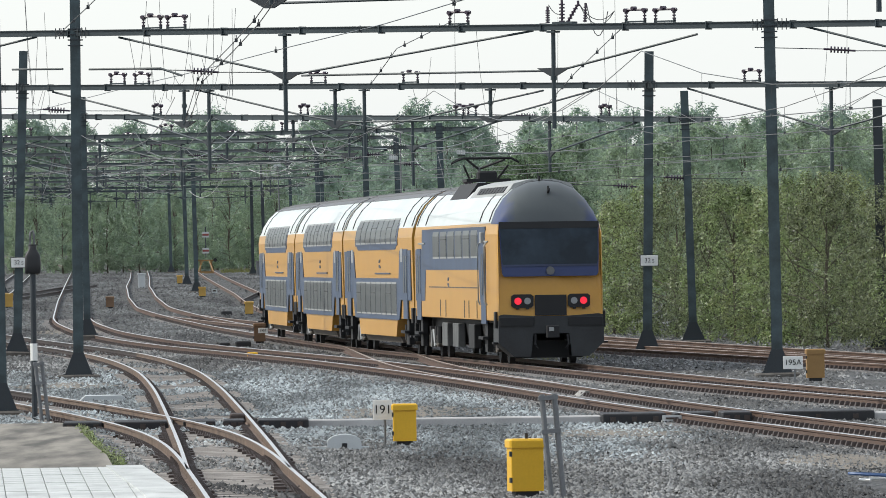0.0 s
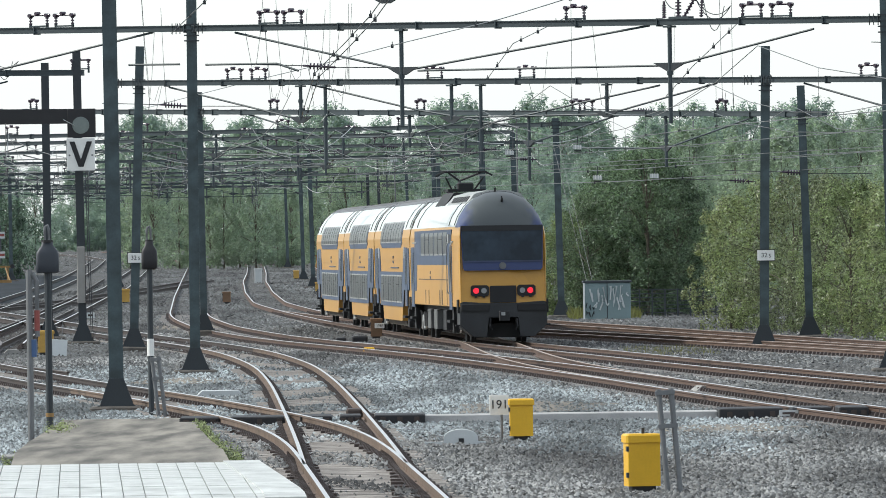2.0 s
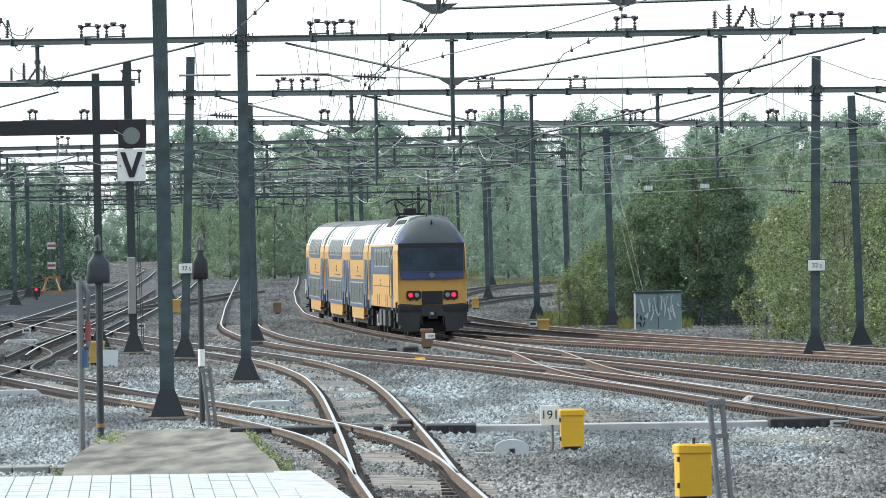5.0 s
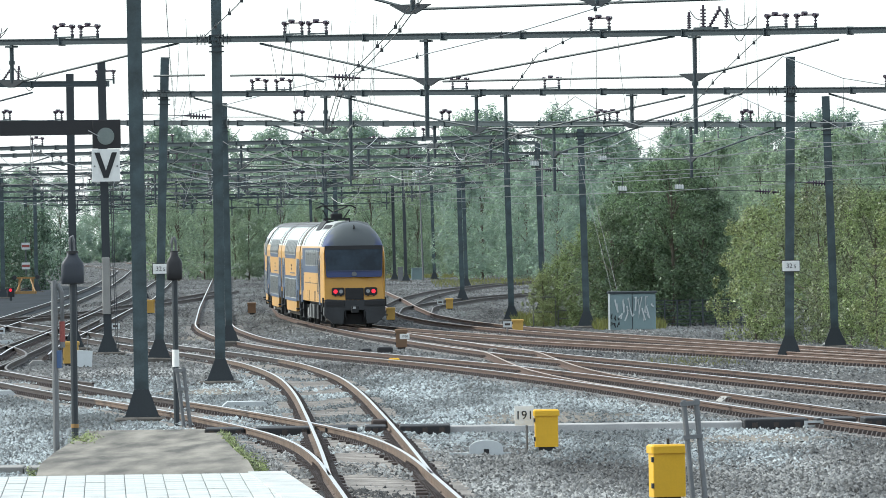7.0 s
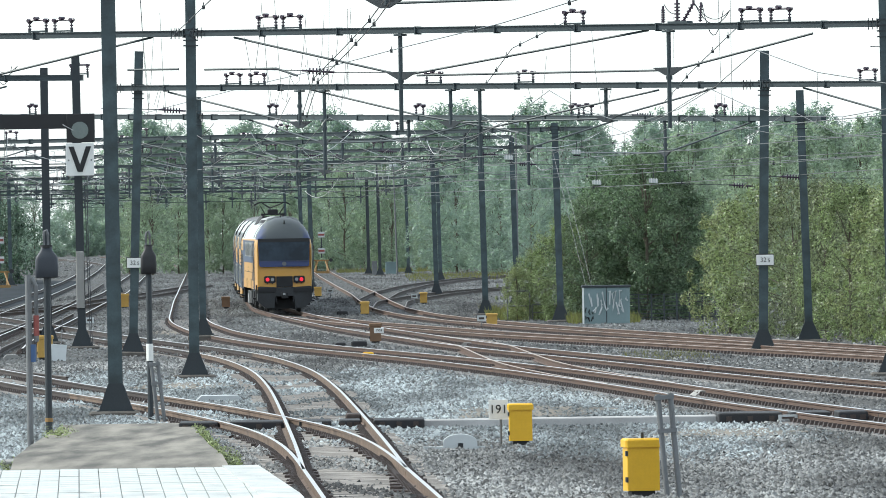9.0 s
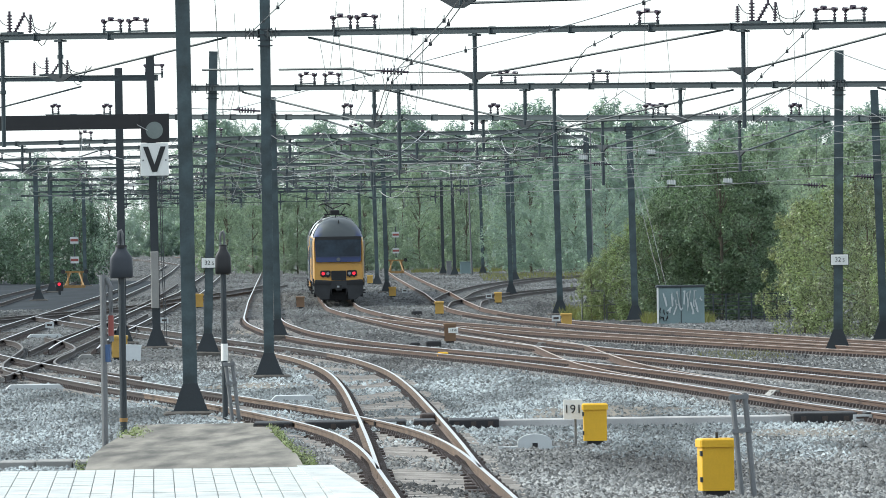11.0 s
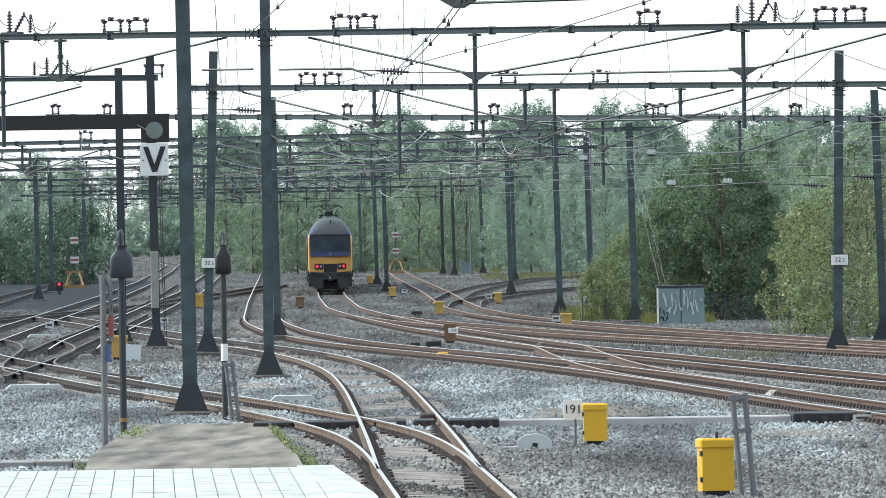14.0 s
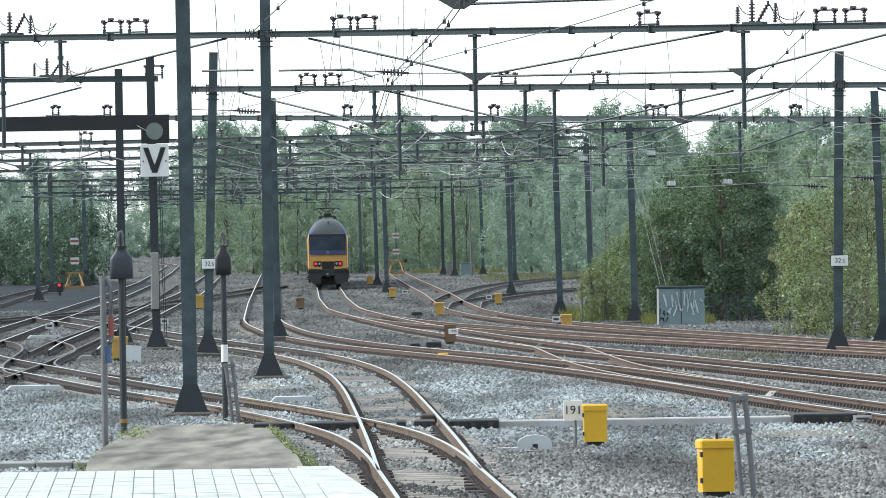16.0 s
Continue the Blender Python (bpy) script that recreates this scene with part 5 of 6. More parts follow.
dome_box = thing("cable_hood", pose(1.5, ahead(128.9), BED_Z), "pale grey rounded cable hood on the ballast", "cable box")
arc = [(0.29 * math.cos(a), 0.12 + 0.14 * math.sin(a)) for a in np.linspace(math.pi, 0, 13)]
part("shell", Shape().prism([(-0.29, 0.0), *arc, (0.29, 0.0)][::-1], -0.2, 0.2), GREY_BOX, dome_box)
part("base", Shape().box(-0.62, 0.42, -0.12, 0.15, -0.02, 0.05), GREY_BOX, dome_box)
part("opening", Shape().box(-0.04, 0.05, -0.215, -0.19, 0.03, 0.11), BLACK, dome_box)
for x, d, w, mtl in ((-10.0, 186, 1.5, GREY_BOX), (-3.35, 168.9, 1.1, GREY_BOX), (-14.8, 283, 1.4, GREY_BOX), (-10.9, 232, 0.6, CONCRETE), (7.6, 166.5, 1.2, CONCRETE), (3.4, 243, 1.1, CONCRETE)):
    lid = thing("cable_duct_lid", pose(x, ahead(d), BED_Z, 0, 0, random.uniform(-6, 6)), "pale low cable duct lid in the ballast", "duct lid", "duct lids")
    part("slab", Shape().prism([(-w / 2, 0), (w / 2, 0), (w / 2 - 0.15, 0.13), (-w / 2 + 0.15, 0.13)], -0.5, 0.5), mtl, lid)
for x, d, q in ((-0.95, 247, 0.55), (-0.35, 245, 0.85), (4.5, 292, 0.8), (-1.2, 340, 0.8)):
    h = thing("point_motor", pose(x, ahead(d), BED_Z), "low black point motor between the rails", "point motor", "point motors")
    part("case", Shape().box(-0.3 * q, 0.3 * q, -0.3, 0.3, 0, 0.24 * q, 0.05 * q), BLACK, h)
yb = thing("yellow_box", pose(-0.05, ahead(219.5), BED_Z), "small yellow box at the rail", "box")
part("case", Shape().box(-0.16, 0.16, -0.15, 0.15, 0.12, 0.24, 0.03), YELLOW_BOX, yb)
part("leg", Shape().box(-0.1, 0.1, -0.05, 0.05, 0, 0.13), CLIP, yb)

# service crossing: rubber panels and a concrete kerb across the tracks
cross = thing("service_crossing", pose(0, ahead(143) - 143, 0), "black rubber crossing panels with a pale concrete edge", "crossing", "", "structure")
for x0, x1 in ((-3.6, -2.85), (-2.65, -1.55), (-1.35, -0.75), (-0.6, -0.2), (0.05, 1.0), (6.5, 7.7), (7.85, 8.6), (8.75, 9.3), (9.5, 11.6)):
    panel = part("rubber_panel", Shape().box(x0, x1, 142.6, 144.4, BED_Z, -0.02 if x0 < 1 else 0.0, 0.02), RUBBER, cross)
    for i in range(3):
        bx = x0 + (x1 - x0) * (i + 0.5) / 3
        part("lug", Shape().box(bx - 0.05, bx + 0.05, 142.57, 142.62, -0.15, -0.06), CLIP, panel)
part("kerb", Shape().box(0.95, 6.5, 143.2, 143.9, BED_Z, -0.045, 0.02), PALE_SLAB, cross, "pale concrete walkway slab")
part("kerb", Shape().box(11.6, 18, 142.8, 143.6, BED_Z, -0.045, 0.02), PALE_SLAB, cross)
for x in (-1.1, 7.8):
    tag = part("plate", Shape().box(x - 0.18, x + 0.18, 142.5, 142.56, -0.15, -0.04), GREY_BOX, cross, "pale maker's plate with unreadable bars")
    part("bar", Shape().box(x - 0.12, x + 0.12, 142.48, 142.5, -0.115, -0.08), CLIP, tag)
# frog and check blocks of the near turnout
blk = thing("rail_block", pose(-0.33, ahead(146.5), 0), "dark rusty joint block on a rail", "rail block")
part("block", Shape().box(-0.16, 0.14, -0.5, 0.5, -0.17, 0.02, 0.03), CLIP, blk)

# buffer stop with red and white boards; its ochre stands for yellow dimmed by haze
buf = thing("buffer_stop", pose(-4.25, ahead(690), 0), "yellow buffer stop with red and white boards", "buffer stop")
for sx in (-1, 1):
    part("strut", Shape().tube([(sx * 0.75, -1.2, -0.2), (sx * 0.3, 0, 0.95)], 0.06, 6).tube([(sx * 0.5, 0, -0.2), (sx * 0.5, 0, 0.95)], 0.07, 6), YELLOW_OCHRE, buf)
    part("buffer_head", Shape().tube([(sx * 0.85, -0.4, 1.0), (sx * 0.85, 0.1, 1.0)], 0.17, 12), BLACK, buf)
part("bar", Shape().box(-0.85, 0.85, -0.08, 0.08, 0.9, 1.04), YELLOW_OCHRE, buf)
part("foot_bar", Shape().box(-0.8, 0.8, -1.3, -1.1, -0.2, 0.0), YELLOW_OCHRE, buf)
for z in (1.6, 3.05):
    bd = part("board", Shape().box(-0.3, 0.3, -0.05, 0, z, z + 0.5), GREY_BOX, buf)
    part("red_stripe", Shape().box(-0.28, 0.28, -0.06, -0.05, z + 0.16, z + 0.34), RED, bd)
part("post", Shape().tube([(0, 0.03, 1.2), (0, 0.03, 4.0)], 0.05, 6), STEEL_DARK, buf)
b2 = copy_thing(buf, pose(-27.05, ahead(560), 0.0))
b2["label"] = "distant yellow buffer stop with red and white boards"
dw = thing("dwarf_signal", pose(-24.81, ahead(493), BED_Z), "low dwarf signal showing red", "signal")
part("case", Shape().box(-0.24, 0.24, -0.15, 0.15, 0.25, 0.85, 0.03), BLACK, dw)
part("red_lamp", Shape().tube([(-0.02, -0.14, 0.7), (-0.02, -0.2, 0.7)], 0.1, 12), LAMP_RED, dw, "lit red lamp")
part("leg", Shape().box(-0.08, 0.08, -0.08, 0.08, 0, 0.3), STEEL_DARK, dw)

# sprayed container, fence, gate
hut = thing("relay_cabinet", pose(9.12, ahead(293.6), BED_Z), "grey-blue metal cabinet covered in sprayed scrawls", "cabinet")
HUTM = mat("faded_blue_grey_panel", (0.175, 0.24, 0.245), 0.55, 0.0, 0.25, 1.5, 30, 0.05)
part("body", Shape().box(-0.9, 0.9, -0.5, 0.9, 0.03, 1.42, 0.02), HUTM, hut)
part("roof", Shape().box(-0.95, 0.95, -0.55, 0.95, 1.42, 1.5, 0.02), STEEL_DARK, hut)
part("edge", Shape().box(-0.93, -0.86, -0.53, -0.49, 0, 1.46), WHITE, hut)
part("door_seam", Shape().box(-0.015, 0.015, -0.515, -0.5, 0.05, 1.42), STEEL_DARK, hut)
rnd = random.Random(3)
for i in range(13):
    x0 = -0.6 + i * 0.11
    pts = [(x0 + rnd.uniform(-0.08, 0.12), -0.515, 0.95 + rnd.uniform(-0.3, 0.35) - 0.3 * (i % 2)) for _ in range(4)]
    part("scrawl", Shape().tube(pts, 0.032, 5), GREY_BOX, hut)
for i in range(6):
    x0 = -0.8 + (i % 3) * 0.13
    pts = [(x0 + rnd.uniform(-0.06, 0.06), -0.515, 0.25 + 0.25 * (i // 3) + rnd.uniform(-0.14, 0.16)) for _ in range(4)]
    part("scrawl", Shape().tube(pts, 0.018, 4), BLACK, hut)
fence = thing("fence", pose(10.1, ahead(300), BED_Z), "dark green metal grid fence before the trees", "fence")
for i in range(9):
    part("post", Shape().box(i * 0.5 - 0.03, i * 0.5 + 0.03, -0.03, 0.03, 0, 1.1), STEEL_DARK, fence)
for k in range(7):
    part("rail", Shape().box(0, 4.0, -0.012, 0.012, 0.15 + k * 0.15, 0.18 + k * 0.15), STEEL_DARK, fence)
gate = thing("railing", pose(5.6, ahead(309), BED_Z), "grey tubular railing by the verge", "railing")
for x0, x1, h in ((0, 0.9, 1.2), (1.0, 1.6, 0.65)):
    for x in (x0, x1):
        part("post", Shape().tube([(x, 0, 0), (x, 0, h)], 0.03, 8), GALV, gate)
    for z in (h, h * 0.5):
        part("rail", Shape().tube([(x0, 0, z), (x1, 0, z)], 0.025, 8), GALV, gate)
guy = thing("guy_wire_pair", pose(0, 0, 0), "pair of pale guy wires from mast to ground", "guy wire")
for k in (0, 0.22):
    part("wire", Shape().tube([(7.35 + k, ahead(302), 6.6), (8.45 + k, ahead(297), 1.25)], 0.008, 5), GALV, guy)
for x, d, z in ((9.75, 260, 5.08), (7.82, 260, 5.05), (4.83, 260, 5.95), (7.15, 260, 6.1)):
    lt = thing("yard_floodlight", pose(x, ahead(d), z), "small white lamp box hanging on a cable", "lamp", "lamp boxes")
    part("case", Shape().prism([(-0.15, -0.05), (0.15, -0.07), (0.15, 0.07), (-0.15, 0.09)], -0.1, 0.1), GREY_BOX, lt)
    for k in (-0.07, 0.02, 0.1):
        part("rib", Shape().box(k - 0.012, k + 0.012, -0.115, 0.1, -0.05, 0.1), WHITE, lt)
    part("bracket", Shape().box(-0.12, 0.12, -0.11, 0.11, -0.13, -0.09), BLACK, lt)
    part("hanger", Shape().tube([(0, 0, 0.1), (0, 0, 0.4)], 0.015, 5), WIRE_DARK, lt)

# slack feeder cables between the portals
rnd = random.Random(21)
for i in range(40):
    d0 = rnd.choice((248, 258, 262, 312, 340, 382, 436, 470))
    d1 = d0 + rnd.uniform(8, 45)
    spread = 12.5 * d0 / 300
    x0 = rnd.uniform(-spread * 1.4, spread * 0.8)
    x1 = x0 + rnd.uniform(-5, 5)
    z0, z1 = rnd.uniform(6.2, 7.5), rnd.uniform(5.6, 7.2)
    sag = rnd.uniform(0.1, 0.8)
    root = thing("feeder_cable", pose(0, 0, 0), "slack pale feeder cable between portals", "cable", "feeder cables")
    part("cable", Shape().tube([(x0 + (x1 - x0) * f, ahead(d0 + (d1 - d0) * f), z0 + (z1 - z0) * f - 4 * sag * f * (1 - f)) for f in np.linspace(0, 1, 11)], 0.012, 5), ALU if i % 3 else WIRE_DARK, root)
# long bare conductors seen against the sky
LONG_WIRES = (
    (WIRE, ((-9.79, 300, 8.04), (-4.02, 248, 8.24), (-1.5, 220, 8.16), (0.85, 190, 8.06), (3.02, 165, 7.98), (4.9, 145, 8.1))),
    (WIRE, ((-2.11, 236, 6.72), (-1.37, 200, 7.54), (-0.51, 178, 7.79), (0.1, 160, 7.94), (0.62, 140, 8.1))),
    (WIRE, ((-1.99, 236, 6.68), (-1.26, 200, 7.45), (-0.41, 178, 7.7), (0.19, 160, 7.86), (0.7, 140, 8.03))),
    (WIRE_DARK, ((9.25, 190, 8.43), (9.19, 215, 7.89), (9.25, 236, 7.4))),
    (WIRE_DARK, ((3.53, 232, 7.77), (4.04, 210, 8.49), (4.97, 190, 8.64))),
    (WIRE, ((-5.0, 196, 8.55), (-3.42, 170, 8.73), (-2.4, 150, 8.85))),
    (WIRE, ((16.8, 222, 5.6), (9.0, 262, 5.35), (2.0, 320, 5.5))),
    (WIRE, ((17.2, 222, 5.2), (9.2, 262, 4.95), (2.4, 320, 5.1))),
)
for wire_mat, pts in LONG_WIRES:
    root = thing("feeder_wire", pose(0, 0, 0), "long bare feeder wire against the sky", "cable", "feeder cables")
    fs = np.linspace(0, len(pts) - 1, 25)
    line = [tuple(float(np.interp(f, range(len(pts)), [p[k] for p in pts])) * (CHAIN if k == 1 else 1) for k in range(3)) for f in fs]
    part("wire", Shape().tube(line, 0.012, 5), wire_mat, root)
    for x, y, z in line[2::4]:
        part("clamp", Shape().box(x - 0.035, x + 0.035, y - 0.04, y + 0.04, z - 0.06, z + 0.03).tube([(x, y, z), (x, y, z + 0.1)], 0.012, 5), WIRE_DARK, root)


# thin connecting loops that hang from the switch frames
rnd = random.Random(77)
for i in range(25):
    x = rnd.choice((-2.6, -1.9, -1.2, -0.8, 5.6, 6.1, 9.4, 17.0, -6.2)) + rnd.uniform(-0.5, 0.5)
    d = rnd.uniform(192, 232)
    z0, z1 = rnd.uniform(8.6, 10.8), rnd.uniform(6.4, 7.6)
    dx, dz = rnd.uniform(-0.5, 0.5), rnd.uniform(-0.2, 0.5)
    if i == 6:
        continue
    loop = thing("jumper_wire", pose(0, 0, 0), "thin jumper wire hanging in a loop", "cable", "jumper wires")
    part("wire", Shape().tube([(x, ahead(d), z0), (x + dx * 0.2, ahead(d), (z0 + z1) / 2), (x + dx * 0.5, ahead(d), z1 + 0.1), (x + dx * 0.8, ahead(d), z1), (x + dx * 1.2, ahead(d), z1 + 0.4 + dz)], 0.006, 4), WIRE_DARK if i % 2 else WIRE, loop)

# strain insulators and link plates in the wires
for x, d, z in ((-6.01, 236, 7.35), (15.47, 200, 8.06), (-2.50, 262, 7.50), (9.53, 262, 7.35), (10.79, 262, 7.19), (4.07, 312, 6.49), (-2.17, 312, 6.65), (5.28, 330, 6.77), (12.83, 262, 4.89), (13.44, 240, 5.01), (6.24, 300, 6.07), (0.88, 330, 6.96), (-1.22, 196, 7.64)):
    si = thing("strain_insulator", pose(x, ahead(d), z, 0, 4, 0), "ribbed dark insulator strung in a wire", "insulator", "strain insulators")
    rod = Shape().tube([(-0.42, 0, 0), (0.42, 0, 0)], 0.03, 6)
    for q in range(6):
        rod.tube([(-0.24 + q * 0.09, 0, 0), (-0.2 + q * 0.09, 0, 0)], 0.085, 8)
    part("insulator", rod, INSUL, si)
    part("tie", Shape().tube([(-2.2, 0.5, -0.05), (-0.42, 0, 0)], 0.012, 5), WIRE_DARK, si)
    part("tie", Shape().tube([(0.42, 0, 0), (2.4, -0.5, 0.1)], 0.012, 5), WIRE_DARK, si)

# pale lamp poles and cabinets at the far verge
for x, d, top, lean in ((2.4, 640, 9.2, -1.3), (10.95, 560, 11.5, 0.0), (20.5, 480, 10.4, 0.0)):
    lp = thing("lamp_post", pose(x, ahead(d), BED_Z, 0, lean, 0), "slim pale lamp post far behind the tracks", "lamp post", "lamp posts")
    part("pole", Shape().tube([(0, 0, 0), (0, 0, top)], 0.08, 8, 0.05), GALV, lp)
    part("lamp", Shape().box(-0.35, 0.25, -0.15, 0.15, top - 0.05, top + 0.12, 0.03), GREY_BOX, lp)
for x, d, w, h, mtl, lab in ((0.5, 655, 0.45, 1.1, GALV, "grey upright cabinet beside a far mast"), (2.0, 660, 1.1, 1.0, HUTM, "blue-grey sprayed cabinet beside a far mast"), (-7.6, 520, 0.5, 0.9, GREY_BOX, "small pale cabinet beside a far mast")):
    cb = thing("equipment_cabinet", pose(x, ahead(d), BED_Z), lab, "cabinet", "far cabinets")
    part("body", Shape().box(-w / 2, w / 2, -0.3, 0.3, 0, h, 0.03), mtl, cb)
    part("lid", Shape().box(-w / 2 - 0.04, w / 2 + 0.04, -0.34, 0.34, h, h + 0.08, 0.02), mtl, cb)
for x, d in ((-15.0, 290), (-2.2, 432), (2.3, 388), (-11, 300), (4.2, 286)):
    stake = thing("number_plate_stake", pose(x, ahead(d), BED_Z), "small white plate with unreadable bars on a stake", "sign", "plates on stakes")
    part("plate", Shape().box(-0.16, 0.16, -0.02, 0.0, 0.28, 0.5), GREY_BOX, stake)
    part("bar", Shape().box(-0.1, 0.1, -0.03, -0.02, 0.35, 0.43), CLIP, stake)
    part("stake", Shape().tube([(0, 0.02, -0.05), (0, 0.02, 0.5)], 0.03, 6), GALV, stake)


board = thing("leaning_board", pose(-9.27, ahead(226.7), BED_Z, -14, 4, 0), "dirty white square board propped by the rails", "board")
part("sheet", Shape().box(-0.23, 0.23, -0.015, 0.015, 0.0, 0.5, 0.006), GREY_BOX, board)
part("cord", Shape().tube([(0.06, 0.02, 0.35), (0.05, 0.0, 1.4)], 0.008, 5), GALV, board)


# ---- trees ----
def leaf_cloud(name, clumps, per, size, material, rng, droop=0.0):
    c = np.repeat(clumps[:, :3], per, axis=0)
    r = np.repeat(clumps[:, 3], per)[:, None]
    n = len(c)
    v = rng.normal(size=(n, 3))
    v /= np.linalg.norm(v, axis=1)[:, None]
    lean = rng.normal(size=(len(clumps), 3)) * 0.5 + np.array([0, 0, 1.0])
    lean = np.repeat(lean / np.linalg.norm(lean, axis=1)[:, None], per, axis=0)
    q = rng.random((n, 1)) ** 0.38
    p = c + v * r * q * 0.9 + lean * r * 0.9 * np.sum(v * lean, axis=1)[:, None] * q
    out = v + rng.normal(size=(n, 3)) * 0.45 + np.array([0, 0, 0.45])
    out /= np.linalg.norm(out, axis=1)[:, None]
    a = np.cross(out, rng.normal(size=(n, 3)) + np.array([0, 0, -droop]))
    a /= np.linalg.norm(a, axis=1)[:, None]
    b = np.cross(out, a)
    s = (size * (0.6 + 0.8 * rng.random((n, 1))))
    blade = np.stack([p - a * s * 0.8 - b * s * 0.44, p - a * s * 0.8 + b * s * 0.44, p + a * s * 1.1], axis=1).reshape(-1, 3)
    me = bpy.data.meshes.new(name)
    me.vertices.add(3 * n)
    me.vertices.foreach_set("co", blade.ravel())
    me.loops.add(3 * n)
    me.loops.foreach_set("vertex_index", np.arange(3 * n, dtype=np.int32))
    me.polygons.add(n)
    me.polygons.foreach_set("loop_start", np.arange(0, 3 * n, 3, dtype=np.int32))
    me.materials.append(material)
    me.update(calc_edges=True)
    return me


def tree(label, h, wide, low, clumps_n, per, size, material, seed, droop=0.0, fine=(0.11, 0.17), peak=0.0):
    rng = np.random.default_rng(seed)
    root = thing("tree", pose(0, 0, 0), label, "tree", "trees")
    tr = Shape()
    tr.tube([(0, 0, -0.1), (0.1, 0.05, h * 0.3), (-0.05, 0, h * 0.6), (0.05, 0, h * 0.92)], 0.011 * h + 0.02, 7, 0.015)
    cl = []
    for i in range(clumps_n):
        f = low + (1 - low) * rng.random()
        reach = wide * math.sin(math.pi * min(0.97, 0.16 + 0.8 * (f - low) / (1 - low))) ** 0.7 * (0.7 + 0.5 * rng.random()) * (1 - peak * (f - low) / (1 - low))
        a = rng.random() * 2 * math.pi
        q = reach * rng.random() ** 0.4
        x, y, z = q * math.cos(a), q * math.sin(a), h * f
        cl.append((x, y, z, wide * (fine[0] + fine[1] * rng.random())))
        if i % 9 == 0:
            tr.tube([(0, 0, z * 0.7), (x * 0.5, y * 0.5, z * 0.88), (x, y, z)], 0.004 * h, 5, 0.008)
    part("trunk", tr, BARK, root)
    part("crown", leaf_cloud("crown", np.array(cl), per, size, material, rng, droop), material, root)
    return root


def plant(kinds, spots):
    """Copies of the first trees at (x, y, height scale); each model is first used itself."""
    used = set()
    rng = random.Random(len(spots))
    for i, (x, y, s) in enumerate(spots):
        k = kinds[i % len(kinds)]
        m = pose(x, ahead(y), BED_Z, 0, 0, rng.uniform(0, 360))
        sc = Matrix.Diagonal((s * rng.uniform(0.9, 1.15), s * rng.uniform(0.9, 1.15), s, 1))
        if k not in used:
            used.add(k)
            k.matrix_basis = m @ sc
        else:
            ob = copy_thing(k, m)
            ob.scale = (sc[0][0], sc[1][1], sc[2][2])


rnd = random.Random(8)
willow = [tree("bushy sunlit willow with yellow-green leaves", 5.0, 1.95, 0.03, 170, 98, 0.05, LEAF_LIGHT, 11 + i, 0.5, (0.07, 0.12)) for i in range(3)]
hawthorn = [tree("dense grey-green hawthorn among the willows", 4.8, 1.9, 0.03, 160, 98, 0.045, LEAF_OLIVE, 131 + i, 0.2, (0.07, 0.13)) for i in range(2)]
alder = [tree("dense dark green alder behind the tracks", 6.6, 2.3, 0.04, 220, 92, 0.058, LEAF_DARK, 31 + i, 0.0, (0.07, 0.12)) for i in range(3)]
birch = [tree("tall green birch at the wood's edge with haze-pale leaf colour", 10.0, 2.9, 0.04, 170, 54, 0.11, LEAF_MID, 51 + i, 0.3, (0.08, 0.12), 0.25) for i in range(3)]
poplar = [tree("tall poplar in the distant wood with haze-pale leaf colour", 15.0, 4.5, 0.04, 190, 44, 0.185, LEAF_FAR, 71 + i, 0.0, (0.08, 0.12), 0.15) for i in range(3)]
spots = []
for dist in np.arange(186, 262, 5.0):
    x, y, _, _ = beside("buffer", ahead(dist), 4.3)
    y /= CHAIN
    spots.append((x + rnd.uniform(-0.2, 1.0), y + rnd.uniform(-1, 1), rnd.uniform(0.85, 1.15)))
    spots.append((x + rnd.uniform(2, 5), y + 4 + rnd.uniform(-1, 1), rnd.uniform(0.85, 1.1)))
spots += [(6.0 + i * 0.62, 309 + rnd.uniform(-2, 2), 0.42 + 0.13 * i) for i in range(4)]
plant([willow[0], hawthorn[0], willow[1], willow[2], hawthorn[1]], spots)
spots = [(9.0 + i * 0.62 + rnd.uniform(-0.25, 0.25), 306 + rnd.uniform(-2, 5), (0.72, 0.9, 0.98, 1.04, 0.97, 0.84, 0.72)[i]) for i in range(7)]
spots += [(x + 0.3, y + 10, s * 0.93) for x, y, s in spots[:7]]
plant(alder, spots)
spots = []
for i in range(38):
    d = rnd.uniform(335, 480)
    spots.append((d * (0.036 + 0.074 * (i + rnd.random()) / 38), d, (3.3 + 0.0157 * d * rnd.uniform(0.68, 0.95)) / 10))
# the wood's edge behind the curving tracks and the buffer stop
for i in range(20):
    spots.append((-23 + i * 1.6 + rnd.uniform(-0.5, 0.5), 706 + rnd.uniform(0, 16), rnd.uniform(0.66, 0.98)))
plant(birch, spots)
spots = []
for i in range(75):
    d = 730 + 180 * (i % 3) / 3 + rnd.uniform(0, 30)
    x = d * (-0.068 + 0.15 * (i // 3 + rnd.random()) / 25)
    tall = rnd.uniform(0.86, 1.08)
    if -0.043 < x / d < -0.0155:
        x, d, tall = x / d * (d + 660), d + 660, tall * (1.62 if x / d > -0.034 else 1.1)
    elif x / d <= -0.043:
        tall *= 0.74
    spots.append((x, d, tall))
for i in range(16):
    d = rnd.uniform(590, 690)
    spots.append((d * (0.009 + 0.025 * (i + rnd.random()) / 16), d, rnd.uniform(0.5, 0.68)))
plant(poplar, spots)
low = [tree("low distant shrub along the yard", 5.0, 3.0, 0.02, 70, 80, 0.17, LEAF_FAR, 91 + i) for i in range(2)]
